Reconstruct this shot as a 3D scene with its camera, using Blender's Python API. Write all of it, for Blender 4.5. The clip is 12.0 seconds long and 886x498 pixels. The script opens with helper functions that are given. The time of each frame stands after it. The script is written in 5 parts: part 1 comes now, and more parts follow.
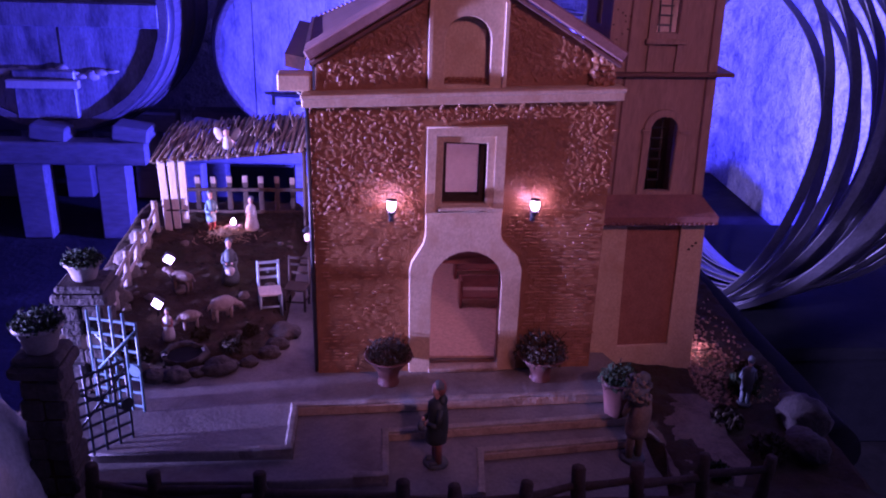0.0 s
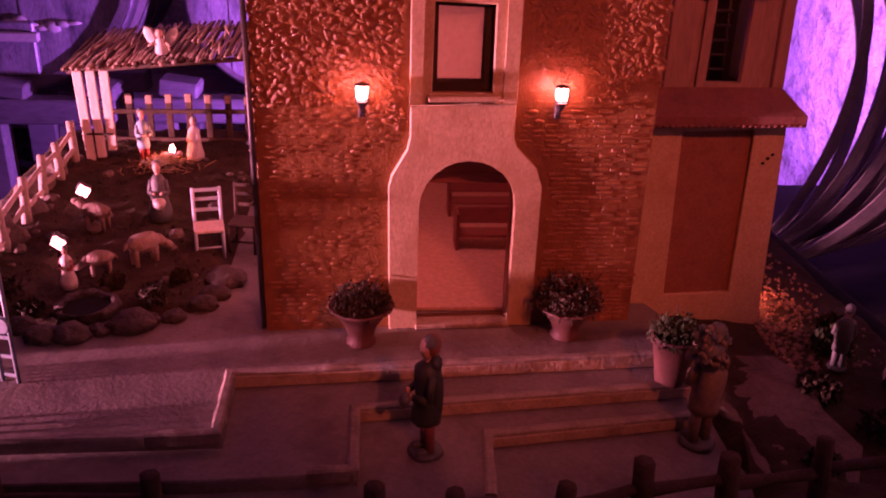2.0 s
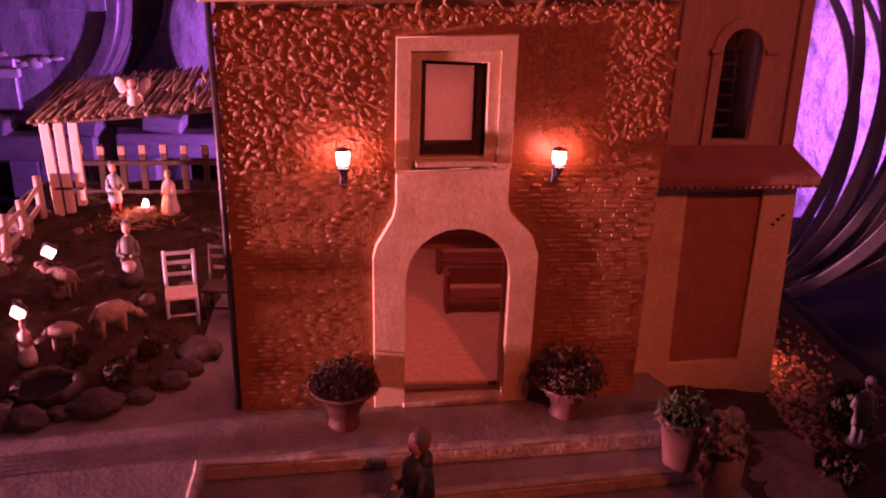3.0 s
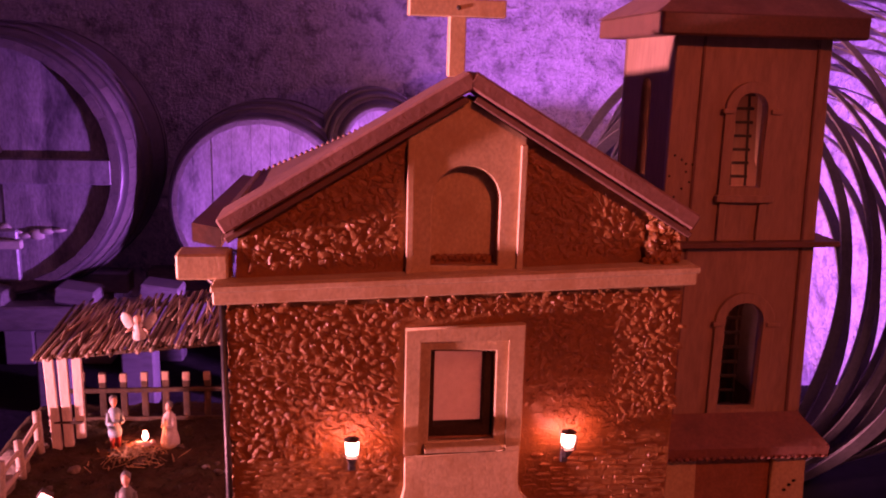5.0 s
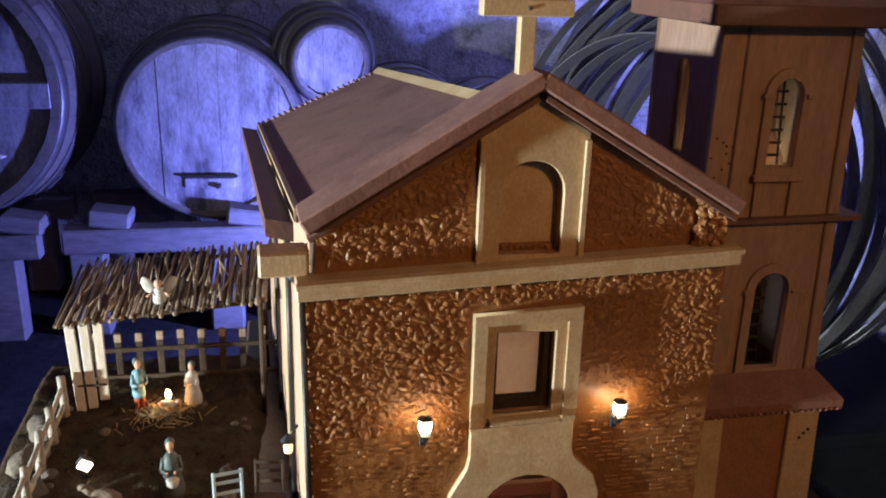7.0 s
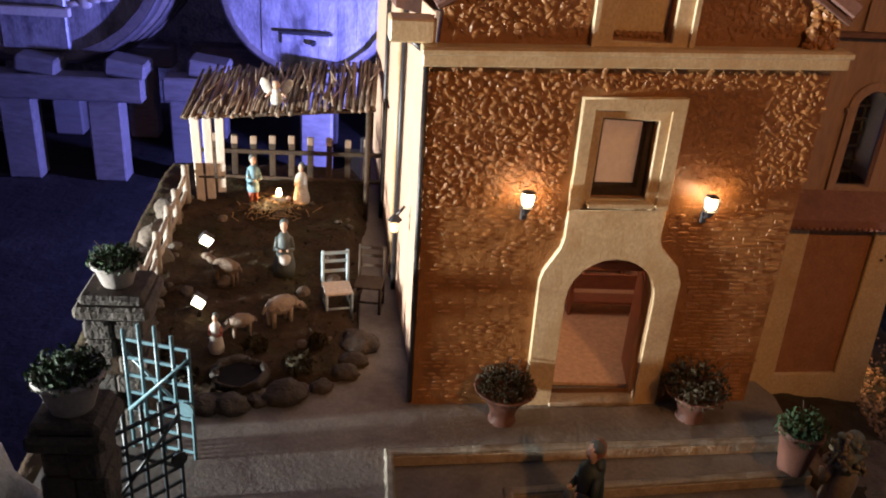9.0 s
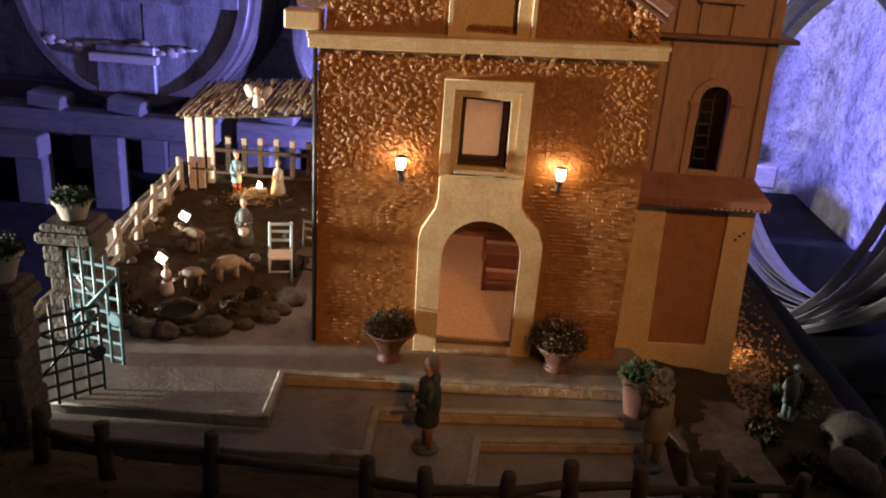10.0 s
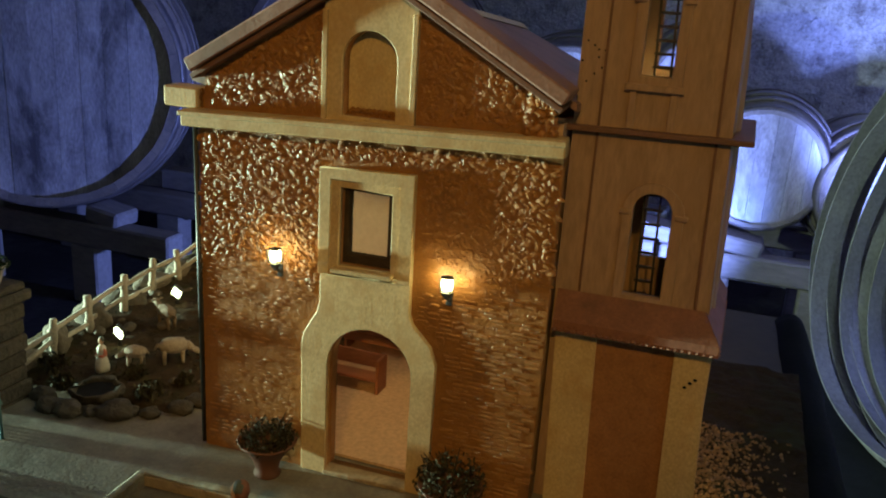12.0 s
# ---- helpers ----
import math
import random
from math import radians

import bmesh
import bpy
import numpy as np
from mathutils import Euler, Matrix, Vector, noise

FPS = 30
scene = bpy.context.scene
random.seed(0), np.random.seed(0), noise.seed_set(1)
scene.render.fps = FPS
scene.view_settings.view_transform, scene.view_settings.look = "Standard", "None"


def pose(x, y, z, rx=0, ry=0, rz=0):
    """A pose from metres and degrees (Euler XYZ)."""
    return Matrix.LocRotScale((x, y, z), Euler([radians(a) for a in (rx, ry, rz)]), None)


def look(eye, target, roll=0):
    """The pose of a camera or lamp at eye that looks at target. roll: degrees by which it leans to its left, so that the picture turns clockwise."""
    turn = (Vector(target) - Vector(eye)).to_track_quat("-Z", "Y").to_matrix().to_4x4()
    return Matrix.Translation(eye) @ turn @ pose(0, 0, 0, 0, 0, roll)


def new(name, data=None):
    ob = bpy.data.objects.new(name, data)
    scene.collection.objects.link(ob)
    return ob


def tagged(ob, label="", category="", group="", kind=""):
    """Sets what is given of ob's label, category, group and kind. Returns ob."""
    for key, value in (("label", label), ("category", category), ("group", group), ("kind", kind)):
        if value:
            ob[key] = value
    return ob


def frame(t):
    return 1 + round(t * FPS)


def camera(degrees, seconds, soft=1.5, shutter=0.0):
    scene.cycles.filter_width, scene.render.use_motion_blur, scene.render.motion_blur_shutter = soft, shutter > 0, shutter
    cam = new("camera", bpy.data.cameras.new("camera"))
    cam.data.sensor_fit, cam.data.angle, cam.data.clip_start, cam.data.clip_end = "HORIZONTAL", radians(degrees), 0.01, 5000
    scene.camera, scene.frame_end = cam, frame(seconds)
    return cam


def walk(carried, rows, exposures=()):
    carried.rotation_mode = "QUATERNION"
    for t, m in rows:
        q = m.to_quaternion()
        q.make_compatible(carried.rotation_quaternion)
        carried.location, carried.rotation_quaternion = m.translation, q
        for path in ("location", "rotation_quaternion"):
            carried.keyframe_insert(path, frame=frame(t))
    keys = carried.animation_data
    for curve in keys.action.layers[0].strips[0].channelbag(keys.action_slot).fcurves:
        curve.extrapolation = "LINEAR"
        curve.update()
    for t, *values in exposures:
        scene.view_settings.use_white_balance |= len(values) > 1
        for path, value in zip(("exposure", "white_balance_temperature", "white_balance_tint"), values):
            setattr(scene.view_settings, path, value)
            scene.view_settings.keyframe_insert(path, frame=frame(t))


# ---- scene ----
cam = camera(54.7, 12.0, 2.0)
PATH = [
    (0, (-0.114, -1.203, 0.704), (0.023, 0.642, -0.054), 2.0),
    (0.5, (-0.125, -1.139, 0.67), (0.017, 0.698, -0.11), 2.2),
    (1, (-0.122, -1.046, 0.597), (0.023, 0.773, -0.221), 2.2),
    (1.5, (-0.109, -0.974, 0.545), (0.042, 0.843, -0.277), 2.4),
    (2, (-0.092, -0.906, 0.501), (0.07, 0.917, -0.306), 2.1),
    (2.5, (-0.078, -0.859, 0.496), (0.102, 0.981, -0.268), 1.7),
    (2.7, (-0.081, -0.837, 0.505), (0.104, 1.002, -0.26), 1.8),
    (4.3, (-0.097, -0.799, 0.548), (0.098, 1.119, 0.014), 1.6),
    (4.5, (-0.095, -0.792, 0.572), (0.103, 1.131, 0.06), 1.5),
    (5, (-0.102, -0.785, 0.649), (0.102, 1.158, 0.222), 1.6),
    (5.5, (-0.093, -0.799, 0.726), (0.124, 1.148, 0.321), 1.5),
    (6, (-0.117, -0.804, 0.769), (0.139, 1.129, 0.323), 1.5),
    (6.5, (-0.191, -0.8, 0.758), (0.112, 1.103, 0.225), 1.4),
    (7, (-0.234, -0.78, 0.733), (0.12, 1.084, 0.1), 1.7),
    (7.5, (-0.292, -0.786, 0.682), (0.055, 1.04, -0.057), 2.3),
    (7.7, (-0.316, -0.795, 0.665), (0.02, 1.015, -0.117), 2.4),
    (9.3, (-0.245, -0.957, 0.634), (-0.11, 0.833, -0.246), 4.4),
    (9.5, (-0.194, -1.038, 0.622), (-0.09, 0.776, -0.215), 4.1),
    (10, (-0.017, -1.118, 0.613), (-0.056, 0.735, -0.138), 4.3),
    (10.5, (0.199, -1.113, 0.554), (-0.055, 0.739, -0.156), 5.1),
    (11, (0.351, -1.073, 0.533), (-0.083, 0.758, -0.144), 5.2),
    (11.5, (0.384, -1.006, 0.548), (-0.183, 0.805, -0.085), 4.4),
    (12, (0.396, -0.878, 0.611), (-0.22, 0.93, 0.018), 3.8),
]
EXPOSURES = [(0.0, 0.05, 4800, 118), (0.5, 0.05, 5050, 152), (1.0, 0.12, 6200, 214), (1.5, 0.12, 8600, 242), (2.0, 0.0, 10400, 232), (2.7, -0.08, 10900, 220), (4.3, -0.18, 11900, 215), (5.0, -0.2, 11700, 198), (5.5, 0.0, 9800, 140), (6.0, 0.02, 8400, 84), (6.5, 0.06, 7100, 24), (7.5, 0.08, 6050, -6), (9.3, 0.5, 7000, 8), (10.5, 0.65, 8000, 6), (11.2, 0.62, 7800, -4), (12.0, 0.48, 6900, -44)]
walk(cam, [(t, look(eye, target, roll)) for t, eye, target, roll in PATH], EXPOSURES)

# ---- world and light ----
world = bpy.data.worlds.new("cellar_air")
scene.world = world
world.use_nodes = True
world.node_tree.nodes["Background"].inputs[0].default_value = (0.30, 0.26, 0.55, 1)
world.node_tree.nodes["Background"].inputs[1].default_value = 0.005


def lamp(name, kind, place, watts, colour, size=0.05, target=None, cone=60, blend=0.5):
    data = bpy.data.lights.new(name, kind)
    data.energy, data.color = watts, colour
    if kind == "AREA":
        data.size = size
    else:
        data.shadow_soft_size = size
    if kind == "SPOT":
        data.spot_size, data.spot_blend = radians(cone), blend
    ob = new(name, data)
    ob.matrix_basis = look(place, target) if target else pose(*place)
    return ob


# stage projectors of the show: one low among the casks behind the model, one far to its side, a warm one in front
lamp("back_projector", "SPOT", (0.52, 3.60, -0.84), 620, (0.18, 0.21, 1.0), 0.06, (-1.5, 4.1, -0.2), 165, 0.9)
# added lamp, no known projector: brightens the wall behind the iron hoops
lamp("back_projector", "SPOT", (1.00, 3.66, -0.30), 640, (0.18, 0.20, 1.0), 0.06, (2.55, 4.6, 0.60), 160, 0.7)
lamp("side_projector", "SPOT", (-2.45, -0.38, 0.11), 640, (0.91, 0.97, 1.0), 0.05, (-0.30, 0.25, 0.34), 124, 1.0)
lamp("front_spot", "SPOT", (0.60, -2.08, 1.57), 60, (1.0, 0.46, 0.15), 0.05, (0.06, 0.0, 0.38), 25, 0.6)


# ---- materials ----
def mat(name, a, b, rough=0.7, scale=30.0, bump=0.3, fine=200.0, metal=0.0, stretch=(1, 1, 1), stain=None, stain_scale=6.0, vary=0.0, island=False, dist=0.002, spec=0.5):
    """Two tones mixed by noise, a larger stain, fine relief."""
    m = bpy.data.materials.new(name)
    m.use_nodes = True
    nt = m.node_tree
    n, l = nt.nodes, nt.links
    p = n["Principled BSDF"]
    p.inputs["Metallic"].default_value = metal
    p.inputs["Specular IOR Level"].default_value = spec
    co = n.new("ShaderNodeTexCoord")
    mp = n.new("ShaderNodeMapping")
    mp.inputs["Scale"].default_value = stretch
    l.new(co.outputs["Object"], mp.inputs["Vector"])

    def noise_node(s, d=4.0, r=0.6):
        t = n.new("ShaderNodeTexNoise")
        t.inputs["Scale"].default_value, t.inputs["Detail"].default_value, t.inputs["Roughness"].default_value = s, d, r
        l.new(mp.outputs[0], t.inputs["Vector"])
        return t

    def mix(fac, c1, c2, blend="MIX"):
        x = n.new("ShaderNodeMix")
        x.data_type, x.blend_type = "RGBA", blend
        for sock, v in ((x.inputs[0], fac), (x.inputs[6], c1), (x.inputs[7], c2)):
            if hasattr(v, "is_output"):
                l.new(v, sock)
            elif isinstance(v, tuple):
                sock.default_value = (*v, 1)
            else:
                sock.default_value = v
        return x.outputs[2]

    def ramp(src, lo, hi):
        r = n.new("ShaderNodeMapRange")
        r.inputs[1].default_value, r.inputs[2].default_value = lo, hi
        l.new(src, r.inputs[0])
        return r.outputs[0]

    big, small = noise_node(scale), noise_node(fine, 3)
    c = mix(ramp(big.outputs[0], 0.32, 0.68), a, b)
    grain = ramp(small.outputs[0], 0.3, 0.7)
    c = mix(0.35, c, mix(grain, tuple(v * 0.55 for v in a), tuple(min(1, v * 1.3) for v in b)))
    if stain:
        st = noise_node(stain_scale, 5, 0.7)
        c = mix(ramp(st.outputs[0], 0.5, 0.68), c, stain)
    if vary:
        if island:
            g = n.new("ShaderNodeNewGeometry")
            src = g.outputs["Random Per Island"]
        else:
            g = n.new("ShaderNodeObjectInfo")
            src = g.outputs["Random"]
        hsv = n.new("ShaderNodeHueSaturation")
        r = n.new("ShaderNodeMapRange")
        r.inputs[3].default_value, r.inputs[4].default_value = 1 - vary, 1 + vary
        l.new(src, r.inputs[0])
        l.new(r.outputs[0], hsv.inputs["Value"])
        l.new(c, hsv.inputs["Color"])
        c = hsv.outputs[0]
    l.new(c, p.inputs["Base Color"])
    rr = n.new("ShaderNodeMapRange")
    rr.inputs[3].default_value, rr.inputs[4].default_value = max(0.05, rough - 0.12), min(1, rough + 0.12)
    l.new(small.outputs[0], rr.inputs[0])
    l.new(rr.outputs[0], p.inputs["Roughness"])
    bp = n.new("ShaderNodeBump")
    bp.inputs["Strength"].default_value, bp.inputs["Distance"].default_value = bump, dist
    l.new(small.outputs[0], bp.inputs["Height"])
    b2 = n.new("ShaderNodeBump")
    b2.inputs["Strength"].default_value, b2.inputs["Distance"].default_value = bump, dist * 2.5
    l.new(big.outputs[0], b2.inputs["Height"])
    l.new(bp.outputs[0], b2.inputs["Normal"])
    l.new(b2.outputs[0], p.inputs["Normal"])
    return m


def glow(name, colour, strength):
    m = bpy.data.materials.new(name)
    m.use_nodes = True
    p = m.node_tree.nodes["Principled BSDF"]
    p.inputs["Base Color"].default_value = (*colour, 1)
    p.inputs["Emission Color"].default_value = (*colour, 1)
    p.inputs["Emission Strength"].default_value = strength
    return m


M = {
    "facade": mat("varnished_stone_relief", (0.20, 0.080, 0.024), (0.30, 0.130, 0.042), 0.36, 60, 0.6, 400, stain=(0.15, 0.065, 0.025), stain_scale=14, dist=0.0015),
    "stone": mat("varnished_small_stones", (0.22, 0.088, 0.027), (0.32, 0.138, 0.046), 0.40, 120, 0.7, 500, vary=0.12, island=True, dist=0.001),
    "stone_piece": mat("varnished_single_stone", (0.22, 0.088, 0.027), (0.32, 0.138, 0.046), 0.40, 120, 0.7, 500, vary=0.12, dist=0.001),
    "trim": mat("ochre_plaster_trim", (0.44, 0.308, 0.168), (0.54, 0.39, 0.232), 0.5, 30, 0.2, 300, stretch=(1.1, 1.1, 0.8), stain=(0.42, 0.26, 0.125), stain_scale=17, dist=0.0011),
    "tower": mat("tan_painted_wood", (0.26, 0.158, 0.113), (0.33, 0.205, 0.150), 0.6, 20, 0.35, 160, stretch=(1, 1, 0.25), stain=(0.26, 0.15, 0.10), stain_scale=7, dist=0.001),
    "tower_brick": mat("brown_brick_panel", (0.22, 0.09, 0.04), (0.30, 0.13, 0.06), 0.6, 50, 0.5, 300, dist=0.001),
    "side": mat("pink_beige_side_wall", (0.45, 0.27, 0.18), (0.52, 0.33, 0.23), 0.7, 18, 0.4, 220, dist=0.001),
    "roof": mat("terracotta_red_roof", (0.20, 0.098, 0.076), (0.265, 0.135, 0.108), 0.6, 30, 0.4, 250, stain=(0.15, 0.07, 0.056), stain_scale=8, dist=0.001),
    "roof_dark": mat("dark_brown_eave", (0.10, 0.05, 0.035), (0.16, 0.07, 0.05), 0.6, 30, 0.3, 250, dist=0.001),
    "pent": mat("dark_terracotta_pent", (0.16, 0.062, 0.042), (0.22, 0.09, 0.06), 0.6, 40, 0.5, 260, stain=(0.12, 0.05, 0.035), stain_scale=16, dist=0.001),
    "iron": mat("dark_iron", (0.03, 0.03, 0.035), (0.07, 0.06, 0.06), 0.45, 60, 0.3, 300, metal=0.6, dist=0.0006),
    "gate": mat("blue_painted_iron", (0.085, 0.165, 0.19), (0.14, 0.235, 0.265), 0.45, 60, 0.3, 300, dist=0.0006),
    # near-black copy of the gate iron: shade put into the colour
    "gate_shaded": mat("shaded_gate_iron", (0.02, 0.025, 0.03), (0.04, 0.045, 0.05), 0.45, 60, 0.3, 300, dist=0.0006),
    "pave": mat("grey_plaster_paving", (0.145, 0.122, 0.106), (0.215, 0.185, 0.16), 0.65, 22, 0.28, 180, stain=(0.10, 0.078, 0.066), stain_scale=9, dist=0.0015),
    "edge": mat("worn_ochre_step_edge", (0.28, 0.205, 0.135), (0.39, 0.29, 0.195), 0.6, 45, 0.7, 200, stain=(0.17, 0.11, 0.065), stain_scale=28, dist=0.001),
    "kerb": mat("pale_worn_kerb_plaster", (0.215, 0.185, 0.145), (0.30, 0.26, 0.205), 0.65, 40, 0.4, 220, stain=(0.14, 0.115, 0.09), stain_scale=22, dist=0.001),
    "earth": mat("brown_earth_and_moss", (0.026, 0.016, 0.010), (0.060, 0.036, 0.021), 0.95, 35, 0.6, 160, stain=(0.050, 0.045, 0.022), stain_scale=11, dist=0.003, spec=0.15),
    "trodden": mat("trodden_brown_earth", (0.11, 0.070, 0.045), (0.19, 0.125, 0.080), 0.85, 45, 0.6, 220, stain=(0.065, 0.042, 0.028), stain_scale=18, dist=0.002),
    "rock": mat("rough_brown_stone", (0.075, 0.056, 0.042), (0.145, 0.110, 0.082), 0.85, 30, 0.8, 160, vary=0.3, dist=0.003),
    "dark_rock": mat("dark_rough_stone", (0.034, 0.026, 0.021), (0.078, 0.060, 0.048), 0.88, 40, 0.9, 180, vary=0.25, dist=0.003),
    "white_rock": mat("whitewashed_plaster_rock", (0.55, 0.53, 0.48), (0.66, 0.64, 0.60), 0.85, 25, 0.9, 150, stain=(0.40, 0.37, 0.32), stain_scale=9, dist=0.003),
    "bark": mat("dry_twig_bark", (0.20, 0.13, 0.09), (0.34, 0.24, 0.17), 0.75, 80, 0.6, 400, vary=0.35, island=True, dist=0.001),
    "twig": mat("dark_branch_wood", (0.034, 0.021, 0.014), (0.068, 0.044, 0.029), 0.8, 80, 0.7, 300, vary=0.3, dist=0.001, spec=0.2),
    "pale_wood": mat("pale_bare_wood", (0.55, 0.45, 0.36), (0.68, 0.58, 0.48), 0.65, 40, 0.4, 300, stretch=(1, 1, 0.2), vary=0.12, dist=0.0008),
    "fence_wood": mat("weathered_fence_branch", (0.28, 0.225, 0.175), (0.42, 0.345, 0.28), 0.75, 60, 0.6, 300, vary=0.2, dist=0.001),
    "chair_paint": mat("pale_blue_chair_paint", (0.27, 0.35, 0.37), (0.38, 0.45, 0.47), 0.55, 60, 0.3, 400, dist=0.0006),
    "pew": mat("red_brown_pew_wood", (0.24, 0.085, 0.05), (0.33, 0.13, 0.08), 0.5, 30, 0.3, 300, stretch=(0.2, 1, 1), dist=0.0006),
    "inside": mat("warm_beige_interior", (0.55, 0.36, 0.25), (0.62, 0.43, 0.31), 0.6, 14, 0.3, 150, dist=0.001),
    "paper": mat("pale_paper_pane", (0.72, 0.66, 0.60), (0.80, 0.74, 0.68), 0.8, 25, 0.15, 200, stain=(0.48, 0.40, 0.34), stain_scale=16, dist=0.0004),
    "terracotta": mat("terracotta_pot", (0.095, 0.036, 0.024), (0.15, 0.058, 0.037), 0.6, 50, 0.4, 300, stain=(0.10, 0.045, 0.030), stain_scale=30, dist=0.0006),
    "pale_pot": mat("pale_grey_pot", (0.26, 0.22, 0.195), (0.36, 0.31, 0.28), 0.6, 50, 0.4, 300, dist=0.0006),
    "leaf": mat("dark_green_leaf", (0.012, 0.025, 0.010), (0.029, 0.050, 0.019), 0.7, 60, 0.3, 300, vary=0.5, island=True, dist=0.0005, spec=0.2),
    "leaf_dry": mat("dry_brown_leaf", (0.024, 0.019, 0.011), (0.052, 0.040, 0.022), 0.75, 60, 0.3, 300, vary=0.5, island=True, dist=0.0005, spec=0.15),
    "straw": mat("dry_straw", (0.26, 0.16, 0.07), (0.38, 0.25, 0.11), 0.7, 90, 0.3, 300, vary=0.4, island=True, dist=0.0005),
    "barrel_head": mat("pale_grey_barrel_head_wood", (0.17, 0.145, 0.145), (0.46, 0.40, 0.39), 0.33, 5, 0.2, 60, stretch=(1.3, 1, 0.5), stain=(0.10, 0.085, 0.09), stain_scale=3.6, vary=0.14, dist=0.006),
    "barrel_wood": mat("dark_stave_wood", (0.13, 0.10, 0.09), (0.23, 0.18, 0.15), 0.5, 5, 0.4, 45, stretch=(1, 0.25, 1), vary=0.18, dist=0.006),
    "hoop": mat("barrel_hoop_iron", (0.11, 0.09, 0.085), (0.20, 0.16, 0.15), 0.42, 8, 0.3, 60, metal=0.3, dist=0.003),
    "strip": mat("bare_strip_iron", (0.24, 0.22, 0.24), (0.36, 0.33, 0.35), 0.38, 6, 0.3, 60, metal=0.35, vary=0.2, dist=0.002),
    "beam": mat("grey_weathered_beam", (0.14, 0.115, 0.105), (0.23, 0.195, 0.18), 0.75, 4, 0.5, 40, stretch=(0.3, 1, 1), stain=(0.18, 0.15, 0.14), stain_scale=2.5, dist=0.006),
    "plaster": mat("old_cellar_plaster", (0.36, 0.32, 0.30), (0.68, 0.63, 0.59), 0.85, 7, 1.0, 42, stain=(0.17, 0.145, 0.135), stain_scale=5.5, dist=0.025),
    "floor": mat("dark_cellar_floor", (0.014, 0.012, 0.011), (0.028, 0.022, 0.020), 0.9, 3, 0.6, 25, stain=(0.05, 0.042, 0.038), stain_scale=1.6, dist=0.01, spec=0.15),
    "drape": mat("black_cloth", (0.008, 0.008, 0.010), (0.016, 0.015, 0.018), 0.95, 12, 0.4, 120, dist=0.002, spec=0.15),
    "table": mat("dark_table_board", (0.05, 0.035, 0.028), (0.09, 0.065, 0.05), 0.7, 6, 0.4, 60, dist=0.002),
    "skin": mat("painted_clay_skin", (0.48, 0.27, 0.18), (0.55, 0.33, 0.23), 0.6, 60, 0.3, 300, dist=0.0005),
    "skin_dark": mat("red_brown_painted_clay", (0.16, 0.060, 0.040), (0.24, 0.095, 0.062), 0.6, 60, 0.3, 300, dist=0.0005),
    "cloth_blue": mat("painted_blue_robe", (0.10, 0.20, 0.26), (0.20, 0.34, 0.40), 0.6, 60, 0.4, 300, dist=0.0006),
    "cloth_red": mat("painted_red_robe", (0.28, 0.06, 0.04), (0.36, 0.10, 0.06), 0.6, 60, 0.4, 300, dist=0.0006),
    "cloth_dark": mat("painted_dark_robe", (0.045, 0.06, 0.065), (0.10, 0.11, 0.10), 0.6, 60, 0.4, 300, dist=0.0006),
    "cloth_deep": mat("painted_black_green_coat", (0.012, 0.020, 0.019), (0.030, 0.042, 0.038), 0.6, 60, 0.4, 300, dist=0.0006),
    "cloth_white": mat("painted_white_cloth", (0.44, 0.40, 0.35), (0.56, 0.51, 0.45), 0.6, 60, 0.3, 300, dist=0.0006),
    "cloth_ochre": mat("painted_ochre_cloth", (0.14, 0.105, 0.065), (0.23, 0.175, 0.11), 0.6, 60, 0.4, 300, dist=0.0006),
    "fleece": mat("cream_fleece", (0.21, 0.15, 0.11), (0.31, 0.235, 0.18), 0.85, 90, 0.9, 400, dist=0.002),
    "fleece_brown": mat("brown_fleece", (0.13, 0.085, 0.058), (0.20, 0.14, 0.098), 0.85, 90, 0.9, 400, dist=0.002),
    "bulb": glow("lit_warm_bulb", (1.0, 0.78, 0.48), 18),
    "dim_bulb": glow("dim_warm_bulb", (1.0, 0.70, 0.40), 1.2),
    "led": glow("lit_white_lamp_face", (1.0, 0.88, 0.66), 6),
}

nt = M["paper"].node_tree
tr, mx = nt.nodes.new("ShaderNodeBsdfTranslucent"), nt.nodes.new("ShaderNodeMixShader")
tr.inputs[0].default_value, mx.inputs[0].default_value = (0.76, 0.68, 0.62, 1), 0.6
nt.links.new(nt.nodes["Principled BSDF"].outputs[0], mx.inputs[1])
nt.links.new(tr.outputs[0], mx.inputs[2])
nt.links.new(mx.outputs[0], nt.nodes["Material Output"].inputs[0])


# ---- mesh helpers ----
def to_mesh(name, bm, material, smooth=False):
    bm.normal_update()
    me = bpy.data.meshes.new(name)
    if smooth:
        for f in bm.faces:
            f.smooth = True
    bm.to_mesh(me)
    bm.free()
    for m in material if isinstance(material, (list, tuple)) else [material]:
        me.materials.append(m)
    return me


def part(name, bm, material, parent=None, label="", smooth=False):
    """One mesh object from a bmesh (or a mesh), under a thing or a part."""
    me = bm if isinstance(bm, bpy.types.Mesh) else to_mesh(name, bm, material, smooth)
    ob = new(name, me)
    if parent:
        ob.parent = parent
    return tagged(ob, label)


def thing(name, label, category, place=(0, 0, 0), turn=0, group="", kind=""):
    ob = new(name)
    ob.empty_display_size = 0.02
    ob.matrix_basis = pose(*place, 0, 0, turn)
    return tagged(ob, label, category, group, kind)


def put(bm, m, verts):
    bmesh.ops.transform(bm, matrix=m, verts=verts)


